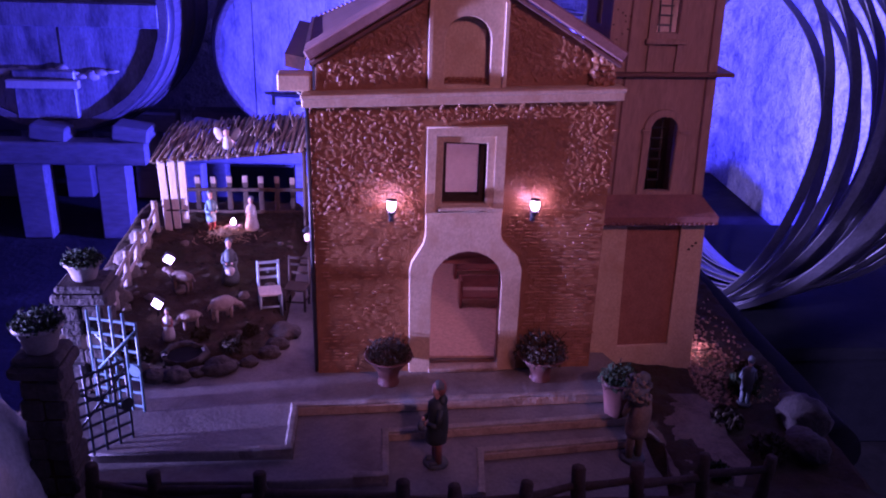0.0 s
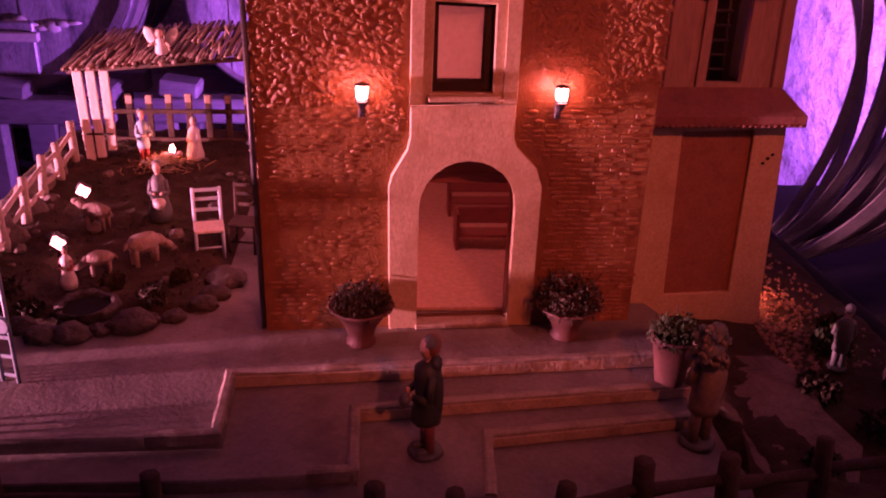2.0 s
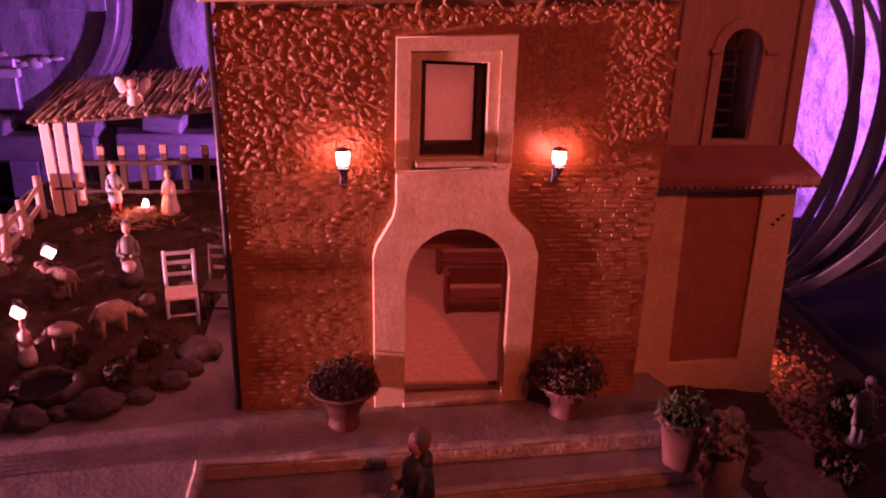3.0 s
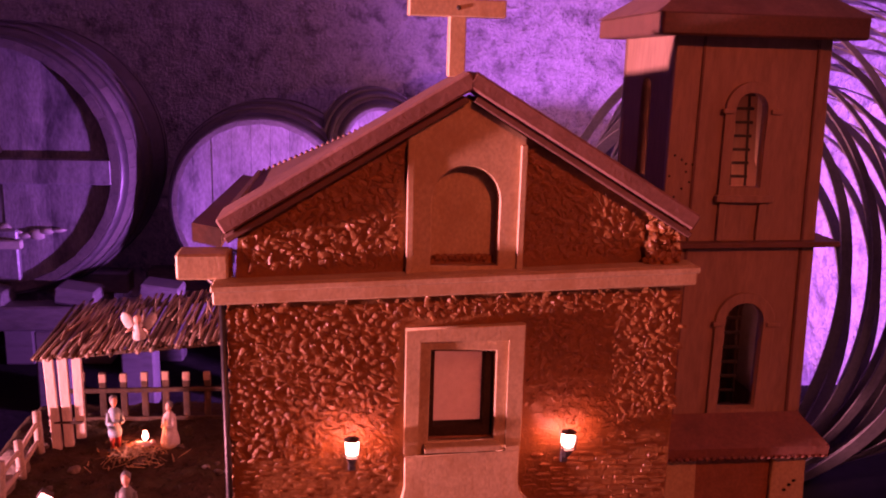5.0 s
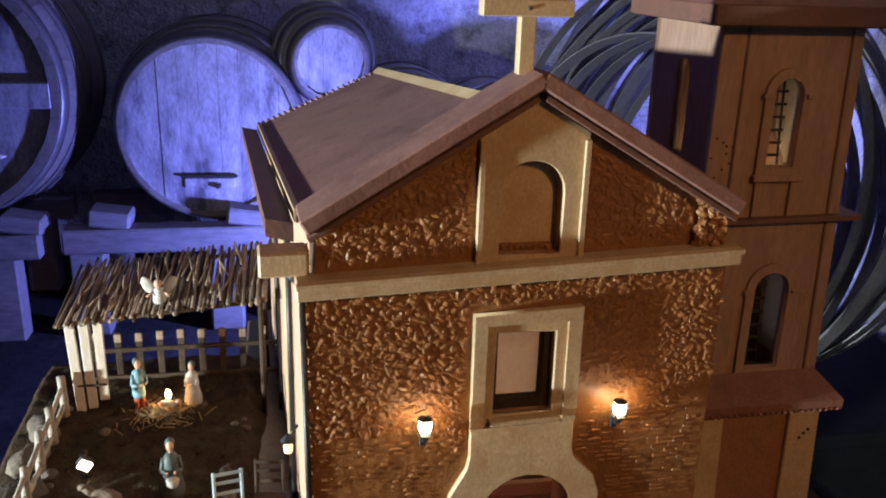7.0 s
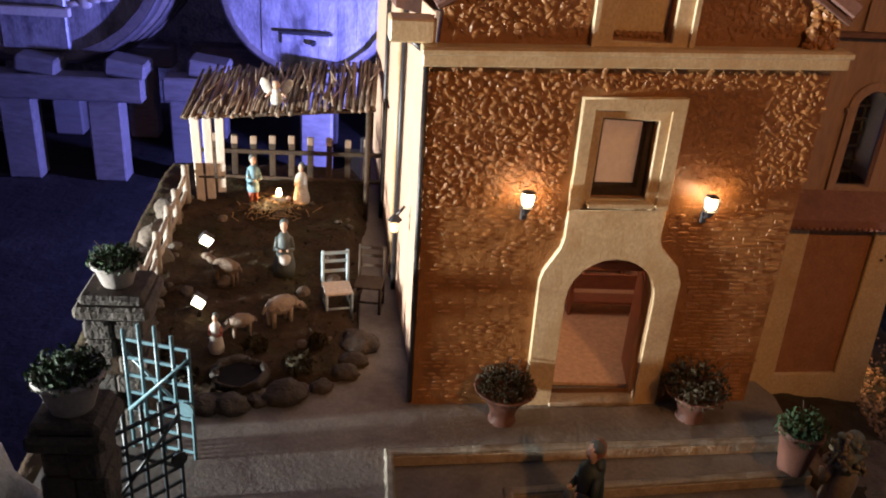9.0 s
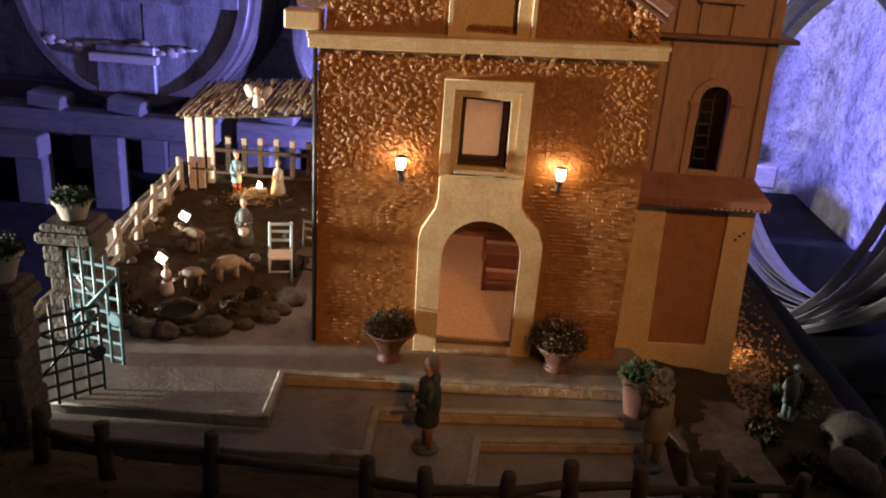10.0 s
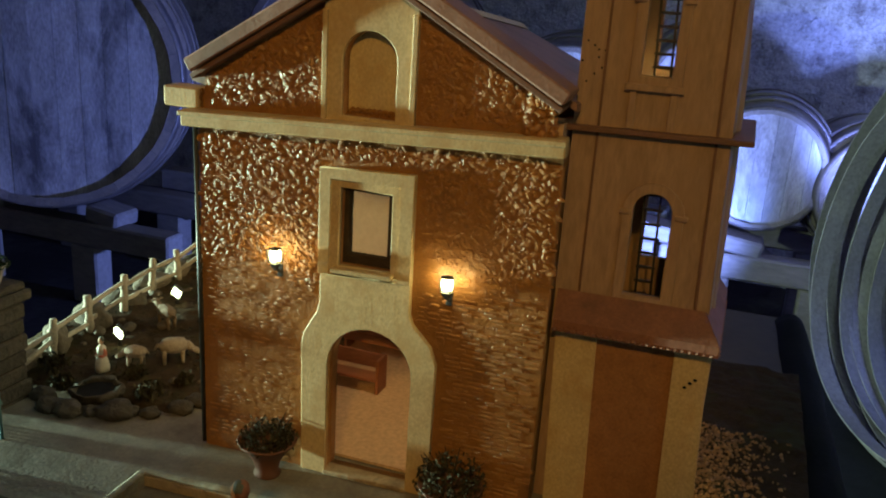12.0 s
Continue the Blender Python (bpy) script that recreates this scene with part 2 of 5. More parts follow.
def box(size, m=None, bevel=0.0, bm=None, slot=0, jitter=0.0):
    bm = bm or bmesh.new()
    old = len(bm.verts)
    r = bmesh.ops.create_cube(bm, size=1)
    put(bm, Matrix.Diagonal((*size, 1)), r["verts"])
    if jitter:
        for v in r["verts"]:
            v.co += Vector([random.uniform(-jitter, jitter) for _ in range(3)])
    vs = r["verts"]
    if bevel:
        es = list({e for v in vs for e in v.link_edges})
        bmesh.ops.bevel(bm, geom=es, offset=bevel, segments=1, affect="EDGES", profile=0.5)
        bm.verts.ensure_lookup_table()
        vs = bm.verts[old:] if old == 0 else [v for v in bm.verts if v.index < 0 or v.index >= old]
    if m:
        put(bm, m, vs)
    if slot:
        for f in {f for v in vs for f in v.link_faces}:
            f.material_index = slot
    return bm


def boxm(size, m=None, bevel=0.0, slot=0, bm=None):
    """A bevelled box added to bm, made apart first so that nothing else moves."""
    one = box(size, m, bevel)
    for f in one.faces:
        f.material_index = slot
    if bm is None:
        return one
    join(bm, one)
    return bm


def join(bm, other):
    me = bpy.data.meshes.new("tmp")
    other.to_mesh(me)
    other.free()
    bm.from_mesh(me)
    bpy.data.meshes.remove(me)
    return bm


def lathe(rows, seg=16, m=None, slot=0, bm=None, wob=0.0):
    """A turned form: rows of (radius, height)."""
    one = bmesh.new()
    rings = []
    for r, z in rows:
        if r < 1e-6:
            rings.append([one.verts.new((0, 0, z))])
        else:
            rings.append([one.verts.new((r * (1 + random.uniform(-wob, wob)) * math.cos(2 * math.pi * k / seg), r * (1 + random.uniform(-wob, wob)) * math.sin(2 * math.pi * k / seg), z)) for k in range(seg)])
    for a, b in zip(rings, rings[1:]):
        for k in range(seg):
            q = [a[k % len(a)], a[(k + 1) % len(a)], b[(k + 1) % len(b)], b[k % len(b)]]
            q = [v for i, v in enumerate(q) if v not in q[:i]]
            if len(q) > 2:
                one.faces.new(q)
    for f in one.faces:
        f.material_index = slot
    if len(rings[0]) > 1:
        one.faces.new(rings[0][::-1])
    if len(rings[-1]) > 1:
        one.faces.new(rings[-1])
    if m:
        put(one, m, one.verts)
    for f in one.faces:
        f.material_index = slot
    return one if bm is None else join(bm, one)


def rod(p, q, r, r2=None, seg=7, bm=None, slot=0, wob=0.0):
    """A round stick from p to q."""
    p, q = Vector(p), Vector(q)
    d = q - p
    m = Matrix.Translation(p) @ d.to_track_quat("Z", "Y").to_matrix().to_4x4()
    n = 4 if wob else 1
    return lathe([((r + ((r2 or r) - r) * k / n) * (1 + random.uniform(-wob, wob)), d.length * k / n) for k in range(n + 1)], seg, m, slot, bm)


def blob(radii, m=None, rough=0.15, sub=2, slot=0, bm=None, freq=2.0, seed=0.0):
    """A lump of uneven outline."""
    one = bmesh.new()
    bmesh.ops.create_icosphere(one, subdivisions=sub, radius=1)
    for v in one.verts:
        v.co *= 1 + rough * (noise.noise(v.co * freq + Vector((seed, seed * 1.7, 3.1))) + 0.5 * noise.noise(v.co * freq * 2.7 + Vector((seed, 5, seed))))
        v.co = Vector((v.co.x * radii[0], v.co.y * radii[1], v.co.z * radii[2]))
    for f in one.faces:
        f.material_index = slot
    if m:
        put(one, m, one.verts)
    return one if bm is None else join(bm, one)


def plate(outline, holes, y0, y1, bevel=0.0):
    """An upright sheet in the plane of x and z between y0 (front) and y1, with holes through it. Returns a bmesh."""
    cu = bpy.data.curves.new("tmp", "CURVE")
    cu.dimensions, cu.fill_mode = "2D", "BOTH"
    for ring in (outline, *holes):
        s = cu.splines.new("POLY")
        s.points.add(len(ring) - 1)
        for pt, (x, z) in zip(s.points, ring):
            pt.co = (x, z, 0, 1)
        s.use_cyclic_u = True
    cu.extrude = abs(y1 - y0) / 2 - bevel
    cu.bevel_depth, cu.bevel_resolution = bevel, 0
    if bevel:
        cu.offset = -bevel
    ob = bpy.data.objects.new("tmp", cu)
    me = bpy.data.meshes.new_from_object(ob)
    bm = bmesh.new()
    bm.from_mesh(me)
    bpy.data.objects.remove(ob)
    bpy.data.curves.remove(cu)
    bpy.data.meshes.remove(me)
    bmesh.ops.remove_doubles(bm, verts=bm.verts, dist=1e-5)
    put(bm, Matrix.Translation((0, (y0 + y1) / 2, 0)) @ pose(0, 0, 0, 90), bm.verts)
    return bm


def arch(x0, x1, z0, spring, n=12):
    """The outline of a round-headed opening."""
    cx, r = (x0 + x1) / 2, (x1 - x0) / 2
    return [(x0, z0), (x1, z0)] + [(cx + r * math.cos(math.pi * k / n), spring + r * math.sin(math.pi * k / n)) for k in range(n + 1)]


def grid(nx, ny, fn):
    """A sheet of quads: fn(u, v) gives the point for u, v from 0 to 1."""
    bm = bmesh.new()
    vs = [[bm.verts.new(fn(i / nx, j / ny)) for i in range(nx + 1)] for j in range(ny + 1)]
    for j in range(ny):
        for i in range(nx):
            bm.faces.new((vs[j][i], vs[j][i + 1], vs[j + 1][i + 1], vs[j + 1][i]))
    return bm


def tri_soup(name, verts, faces, material):
    me = bpy.data.meshes.new(name)
    me.from_pydata(verts, [], faces)
    me.materials.append(material)
    return me


def leaves(count, centre, radii, size, rng, flat=0.6):
    """Many small bent leaves in a cloud, as one mesh's points and faces."""
    vs, fs = [], []
    for _ in range(count):
        d = Vector((rng.gauss(0, 1), rng.gauss(0, 1), abs(rng.gauss(0, 1)) * flat)).normalized() * rng.uniform(0.45, 1.05)
        c = Vector(centre) + Vector((d.x * radii[0], d.y * radii[1], d.z * radii[2]))
        q = Euler((rng.uniform(0, 6.3), rng.uniform(0, 6.3), rng.uniform(0, 6.3))).to_matrix()
        s = size * rng.uniform(0.6, 1.4)
        k = len(vs)
        for x, y, z in ((-1, 0, 0), (0, -0.42, 0.12), (1, 0, 0), (0, 0.42, 0.12)):
            vs.append(c + q @ Vector((x * s, y * s, z * s)))
        fs += [(k, k + 1, k + 2), (k, k + 2, k + 3)]
    return vs, fs


# ---- the cellar ----
FLOOR = -1.5


def room():
    def wall(name, size, place, material, label):
        bm = boxm(size, Matrix.Translation(place), 0.01)
        return tagged(part(name, bm, material), label, "wall", kind="structure")

    wall("wall_north", (9.0, 0.3, 5.0), (-1.5, 6.15, 0.6), M["plaster"], "rough old cellar plaster wall behind the casks")
    wall("wall_east", (0.3, 9.6, 5.0), (2.95, 1.2, 0.6), M["plaster"], "rough old plaster side wall of the cellar")
    wall("wall_west", (0.3, 9.6, 5.0), (-6.1, 1.2, 0.6), M["plaster"], "rough plaster wall of the cellar in the dark")
    wall("wall_south", (9.0, 0.3, 5.0), (-1.5, -3.75, 0.6), M["plaster"], "rough plaster wall closing the cellar")
    tagged(part("floor", boxm((9.4, 10.2, 0.1), Matrix.Translation((-1.5, 1.2, FLOOR - 0.05))), M["floor"]), "dark worn cellar floor with pale patches", "floor", kind="structure")
    tagged(part("ceiling", boxm((9.4, 10.2, 0.1), Matrix.Translation((-1.5, 1.2, 3.15))), M["plaster"]), "plain dark cellar ceiling", "ceiling", kind="structure")


room()


def barrel(place, r_head, r_mid, length, staves, turn=0, label="", boards=9, hatch=False, rim=0.035):
    """A cask on its side, its head towards -y: staves, hoops, head boards, and a hatch on the large ones."""
    b = thing("barrel", label, "barrel", place, turn, "old wine casks")
    rng = random.Random(int(place[0] * 1000) + 7)
    rows = 8

    def radius(v):
        return r_head + (r_mid - r_head) * (1 - (2 * v - 1) ** 2)
    for k in range(staves):
        a0, a1 = 2 * math.pi * k / staves, 2 * math.pi * (k + 0.992) / staves
        off = rng.uniform(-0.0015, 0.0015)
        bm = bmesh.new()
        ring = []
        for j in range(rows + 1):
            v = j / rows
            R = radius(v) + off
            y = v * length
            ring.append([bm.verts.new((rr * math.cos(a), y, rr * math.sin(a))) for rr, a in ((R, a0), (R, (a0 + a1) / 2), (R, a1), (R - rim, a1), (R - rim, a0))])
        for p, q in zip(ring, ring[1:]):
            for i in range(5):
                bm.faces.new((p[i], q[i], q[(i + 1) % 5], p[(i + 1) % 5]))
        bm.faces.new(ring[0])
        bm.faces.new(ring[-1][::-1])
        part("stave", bm, M["barrel_wood"], b)
    for v in (0.035, 0.20, 0.34, 0.66, 0.80, 0.965):
        bm = bmesh.new()
        w, seg = 0.022 + 0.02 * r_mid, 56
        prof = [(-w, 0.003), (-w, 0.010), (w, 0.010), (w, 0.003)]
        rings = [[bm.verts.new(((radius(v + dy / length) + dr) * math.cos(2 * math.pi * k / seg), v * length + dy, (radius(v + dy / length) + dr) * math.sin(2 * math.pi * k / seg))) for dy, dr in prof] for k in range(seg)]
        for k in range(seg):
            p, q = rings[k], rings[(k + 1) % seg]
            for i in range(3):
                bm.faces.new((p[i], q[i], q[i + 1], p[i + 1]))
        part("hoop", bm, M["hoop"], b, smooth=True)
    for back in (0, 1):
        y = length - rim if back else rim
        R = radius(0.03) - rim * 0.8
        for k in range(boards):
            x0, x1 = -R + 2 * R * k / boards + 0.0008, -R + 2 * R * (k + 1) / boards - 0.0008
            def top(x):
                return math.sqrt(max(R * R - x * x, 1e-6))
            pts = [(x0 + (x1 - x0) * i / 4, top(x0 + (x1 - x0) * i / 4)) for i in range(5)]
            if max(p[1] for p in pts) < 0.03:
                continue
            ring = pts + [(x, -z) for x, z in reversed(pts)]
            d = rng.uniform(-0.003, 0.003)
            part("head_board", plate(ring, [], y + d, y + d + 0.025), M["barrel_head"], b)
    if hatch:
        part("cross_bar", boxm((2 * r_head - 0.10, 0.05, 0.20 * r_head), Matrix.Translation((0, rim - 0.03, -0.02)), 0.008), M["barrel_head"], b)
        part("bung", lathe([(0.035, 0), (0.03, 0.05), (0, 0.05)], 12, Matrix.Translation((0.05, rim - 0.005, 0.10)) @ pose(0, 0, 0, 90)), M["twig"], b)
        door = part("hatch_door", boxm((0.52 * r_head, 0.05, 0.42 * r_head), Matrix.Translation((-0.05, rim - 0.03, -0.70 * r_head)), 0.01), M["barrel_head"], b, "small pale hatch door")
        part("bolt", boxm((0.6 * r_head, 0.05, 0.07 * r_head), Matrix.Translation((-0.05, rim - 0.07, -0.60 * r_head)), 0.006), M["pale_wood"], door)
    return b


A = barrel((-2.26, 4.46, -0.03), 0.76, 0.86, 1.25, 30, 0, "huge pale-headed wooden wine cask lying on beams", 11, True, 0.05)
B = barrel((-0.68, 4.50, -0.26), 0.54, 0.64, 0.95, 24, -3, "large wooden wine cask with stained pale head", 9, False, 0.028)
C = barrel((0.05, 4.50, 0.145), 0.222, 0.335, 0.62, 16, 8, "small wooden keg resting across two casks", 5, False, 0.018)
D = barrel((0.53, 4.50, -0.335), 0.36, 0.43, 0.85, 20, 0, "wooden wine cask with pale scratched head", 7, False, 0.024)
barrel((1.22, 4.52, -0.42), 0.36, 0.42, 0.85, 20, 10, "wooden wine cask half hidden behind iron strips", 7, False, 0.035)
barrel((-3.5, 3.1, -0.06), 0.78, 0.88, 1.25, 30, 34, "huge wooden wine cask with damp streaked head", 11, False, 0.05)
# a tap plate and a pale drop-shaped patch on the second cask
tap = part("latch_plate", boxm((0.30, 0.02, 0.06), Matrix.Translation((-0.02, 0.02, -0.33)), 0.004), M["barrel_head"], B, "pale latch plate")
part("bolt", boxm((0.34, 0.02, 0.018), Matrix.Translation((-0.02, 0.006, -0.285)), 0.003), M["iron"], tap)
part("tap_knob", lathe([(0.02, 0), (0.015, 0.03), (0, 0.03)], 10, Matrix.Translation((0.03, 0.006, -0.345)) @ pose(0, 0, 0, 90)), M["iron"], tap)


ell = [(0.16 + 0.055 * math.cos(2 * math.pi * k / 22) * (1 + 0.25 * math.sin(math.pi * k / 11)), 0.10 + 0.115 * math.sin(2 * math.pi * k / 22) + 0.01 * math.sin(k * 2.3)) for k in range(22)]
part("worn_patch", plate(ell, [], 0.030, 0.0345), M["pale_wood"], B, "pale drop-shaped patch on the cask head")
for k in range(17):
    wx = -0.62 + 0.062 * k
    part("wax_lump", blob((0.045, 0.022, 0.024 + 0.014 * math.sin(k * 1.9)), Matrix.Translation((wx, 0.035, -0.395 + 0.018 * math.sin(k * 1.3))), 0.3, 2, 0, None, 2.5, k * 1.1), M["pale_wood"], A, smooth=True)


def rack(x0, x1, top, y=4.42, legs=()):
    b = thing("barrel_rack", "heavy weathered wooden beam rack carrying casks", "rack", ((x0 + x1) / 2, y, 0), 0, "cask racks")
    L = x1 - x0
    for dy in (0.0, 0.85):
        part("beam", boxm((L, 0.16, 0.15), Matrix.Translation((0, dy, top - 0.075)), 0.012), M["beam"], b)
        for lx in legs:
            part("leg", boxm((0.20, 0.15, top - 0.15 - FLOOR), Matrix.Translation((lx - (x0 + x1) / 2, dy + 0.005, (top - 0.15 + FLOOR) / 2)), 0.012), M["beam"], b)
    for lx in legs:
        part("chock", boxm((0.24, 0.22, 0.10), Matrix.Translation((lx - (x0 + x1) / 2 + 0.14, 0.05, top + 0.048)) @ pose(0, 0, 0, 0, 8, 0), 0.015), M["beam"], b)
    return b


rack(-3.6, -1.66, -0.83, 4.36, (-2.95, -2.42, -1.9))
rack(-1.55, -0.02, -0.82, 4.40, (-1.42, -0.62, -0.15))
rack(0.02, 2.0, -0.83, 4.40, (0.35, 0.95, 1.6))
rack(-4.6, -2.75, -0.96, 3.3, (-4.3, -3.4))


def strip_ring(radius, bottom, turn, lean, width, seg=110, thick=0.005, wave=0.0):
    """An iron hoop strip standing on edge, leaning."""
    bm = bmesh.new()
    rings = []
    for k in range(seg):
        a = 2 * math.pi * k / seg
        r = radius * (1 + wave * math.sin(2 * a + radius * 9))
        y = wave * 0.9 * radius * math.sin(a * 3 + radius * 17)
        rings.append([bm.verts.new((rr * math.sin(a), y + dy, radius - rr * math.cos(a))) for rr, dy in ((r, -width / 2), (r, width / 2), (r - thick, width / 2), (r - thick, -width / 2))])
    for k in range(seg):
        p, q = rings[k], rings[(k + 1) % seg]
        for i in range(4):
            bm.faces.new((p[i], q[i], q[(i + 1) % 4], p[(i + 1) % 4]))
    me = to_mesh("iron_hoop_strip", bm, M["strip"])
    ob = new("iron_hoop_strip", me)
    ob.matrix_basis = Matrix.Translation(bottom) @ pose(0, 0, 0, 0, 0, turn) @ pose(0, 0, 0, lean, 0, 0)
    return tagged(ob, "wide bent iron cask hoop leaning in a bundle", "iron hoop", "bundle of cask hoops")


HB = -1.0
rng = random.Random(5)
for k in range(32):
    d = 0.66 * k / 31
    R = 0.74 + 0.27 * ((k * 13) % 32) / 31
    strip_ring(R, (1.07 + 0.92 * d + rng.uniform(-0.03, 0.03), 2.40 + 0.39 * d + rng.uniform(-0.06, 0.06), HB + rng.uniform(0, 0.025)), -67 + rng.uniform(-9, 9), -13 + rng.uniform(-5, 5), rng.uniform(0.045, 0.085), wave=0.025)
plinth = thing("low_bench", "low black bench with a filler box beneath the hoops", "bench", (1.70, 2.62, FLOOR))
part("top", boxm((2.0, 1.5, 0.06), Matrix.Translation((0, 0, HB - FLOOR - 0.034)), 0.01), M["drape"], plinth)
# added black box down to the floor, stands in for the darkness below
part("cloth_skirt", boxm((1.96, 1.46, HB - FLOOR - 0.066), Matrix.Translation((0, 0, (HB - FLOOR - 0.066) / 2)), 0.02), M["drape"], plinth, "black filler box that keeps the gap under the bench dark")

# ---- the display table and the ground of the model ----
BOARD = -0.07
table = thing("display_table", "dark table carrying the model village", "table", (0, 0, FLOOR))
part("tabletop", boxm((0.90, 0.42, 0.035), Matrix.Translation((0.115, 0.92, BOARD - FLOOR - 0.0225)), 0.006), M["table"], table)
part("tabletop", boxm((1.24, 1.20, 0.035), Matrix.Translation((-0.055, 0.109, BOARD - FLOOR - 0.0225)), 0.006), M["table"], table)
for x in (-0.60, 0.50):
    for y in (-0.42, 0.66):
        part("leg", boxm((0.07, 0.07, BOARD - FLOOR - 0.04), Matrix.Translation((x, y, (BOARD - FLOOR - 0.04) / 2)), 0.005), M["table"], table)
part("skirt", boxm((1.20, 0.02, 0.5), Matrix.Translation((-0.055, -0.47, BOARD - FLOOR - 0.29)), 0.004), M["drape"], table, "black cloth skirt")


def hill(x, y):
    """Height of the model's soil."""
    z = -0.022
    # front bank rising towards the rail
    z += 0.045 * max(0.0, min(1.0, (-0.27 - y) / 0.13))
    # the sheep meadow
    m = max(0.0, min(1.0, (-0.262 - x) / 0.05)) * max(0.0, min(1.0, (y + 0.015) / 0.06))
    z += m * (0.028 + 0.030 * max(0.0, min(1.0, (y - 0.1) / 0.45)))
    # the right-hand bank
    m = max(0.0, min(1.0, (x - 0.30) / 0.10))
    z -= m * 0.010
    # hollow under the square
    if -0.63 < x < 0.30:
        z -= 0.036 * max(0.0, min(1.0, (0.30 - x) / 0.03)) * max(0.0, min(1.0, (y + 0.31) / 0.03)) * max(0.0, min(1.0, (0.02 - y) / 0.02))
    g = noise.noise(Vector((x * 16, y * 16, 0.3))) * 0.006 + noise.noise(Vector((x * 45, y * 45, 2.3))) * 0.0035 + noise.noise(Vector((x * 120, y * 120, 5.3))) * 0.0018
    return z + g


GX0, GX1, GY0, GY1 = -0.655, 0.56, -0.46, 0.70
bm = grid(190, 220, lambda u, v: (GX0 + (GX1 - GX0) * u, GY0 + (GY1 - GY0) * v, hill(GX0 + (GX1 - GX0) * u, GY0 + (GY1 - GY0) * v)))
border = [e for e in bm.edges if e.is_boundary]
ex = bmesh.ops.extrude_edge_only(bm, edges=border)
for v in ex["geom"]:
    if isinstance(v, bmesh.types.BMVert):
        v.co.z = BOARD + 0.0
tagged(part("ground", bm, M["earth"], smooth=True), "brown model soil with moss and grit", "ground", kind="structure")


def slab(name, outline, top, bottom, label, material="pave"):
    """A level paved sheet with worn edges; outline in x and y."""
    bm = plate([(x, y) for x, y in outline], [], 0, 0.02, 0.0015)
    put(bm, pose(0, 0, 0, -90), bm.verts)
    zs = [v.co.z for v in bm.verts]
    lo, hi = min(zs), max(zs)
    for v in bm.verts:
        v.co.z = bottom + (top - bottom) * (v.co.z - lo) / (hi - lo)
    return tagged(part(name, bm, M[material]), label, "pavement", kind="structure")


slab("pavement", [(-0.30, 1.0), (-0.285, 0.10), (-0.33, 0.03), (-0.62, -0.02), (-0.62, -0.222), (-0.237, -0.215), (-0.24, -0.108), (0.262, -0.072), (0.27, 0.02), (0.24, 0.1), (0.24, 1.0)], 0.0, -0.05, "grey plaster paving round the church")
slab("pavement", [(-0.62, -0.10), (0.255, -0.05), (0.262, -0.115), (-0.107, -0.153), (-0.107, -0.255), (-0.25, -0.262), (-0.62, -0.262)], -0.016, -0.052, "worn plaster step below the church paving")
slab("pavement", [(-0.3, -0.14), (0.255, -0.09), (0.262, -0.152), (0.03, -0.182), (0.022, -0.275), (-0.3, -0.275)], -0.031, -0.054, "lower worn plaster step of the square")
slab("pavement", [(-0.625, -0.09), (0.285, -0.09), (0.295, -0.20), (0.27, -0.30), (0.05, -0.318), (-0.35, -0.312), (-0.625, -0.30)], -0.0455, -0.062, "worn plaster floor of the square")
slab("pavement", [(0.268, -0.03), (0.395, -0.035), (0.418, -0.085), (0.402, -0.15), (0.412, -0.215), (0.375, -0.275), (0.305, -0.312), (0.285, -0.24), (0.298, -0.17), (0.274, -0.10)], -0.0265, -0.055, "trodden brown earth patch beside the steps", "trodden")


# pale worn kerbs along the edges of the three levels
def kerb(points, top):
    for (x0, y0), (x1, y1) in zip(points, points[1:]):
        d = Vector((x1 - x0, y1 - y0, 0))
        bm = bmesh.new()
        n = 14
        ring = []
        for k in range(n + 1):
            c = Vector((x0, y0, top)) + d * (k / n) + d.normalized() * (0.004 if k == n else -0.004 if k == 0 else 0)
            side = Vector((-d.y, d.x, 0)).normalized()
            w = 0.0055 + 0.0016 * noise.noise(c * 70)
            h = 0.0035 + 0.0012 * noise.noise(c * 55 + Vector((3, 1, 0)))
            ring.append([bm.verts.new(c + side * a + Vector((0, 0, b))) for a, b in ((-w, -0.010), (-w, h * 0.6), (-w * 0.5, h), (w * 0.5, h), (w, h * 0.6), (w, -0.010))])
        for p, q in zip(ring, ring[1:]):
            for i in range(6):
                bm.faces.new((p[i], q[i], q[(i + 1) % 6], p[(i + 1) % 6]))
        bm.faces.new(ring[0])
        bm.faces.new(ring[-1][::-1])
        bmesh.ops.recalc_face_normals(bm, faces=bm.faces)
        tagged(part("kerb", bm, M["kerb"]), "pale worn plaster kerb along the step edge", "kerb", kind="structure")


kerb([(-0.305, -0.214), (-0.243, -0.211), (-0.245, -0.104), (0.255, -0.070)], 0.0)
kerb([(-0.150, -0.252), (-0.111, -0.250), (-0.111, -0.150), (0.255, -0.112)], -0.016)
kerb([(0.018, -0.270), (0.026, -0.178), (0.255, -0.149)], -0.031)
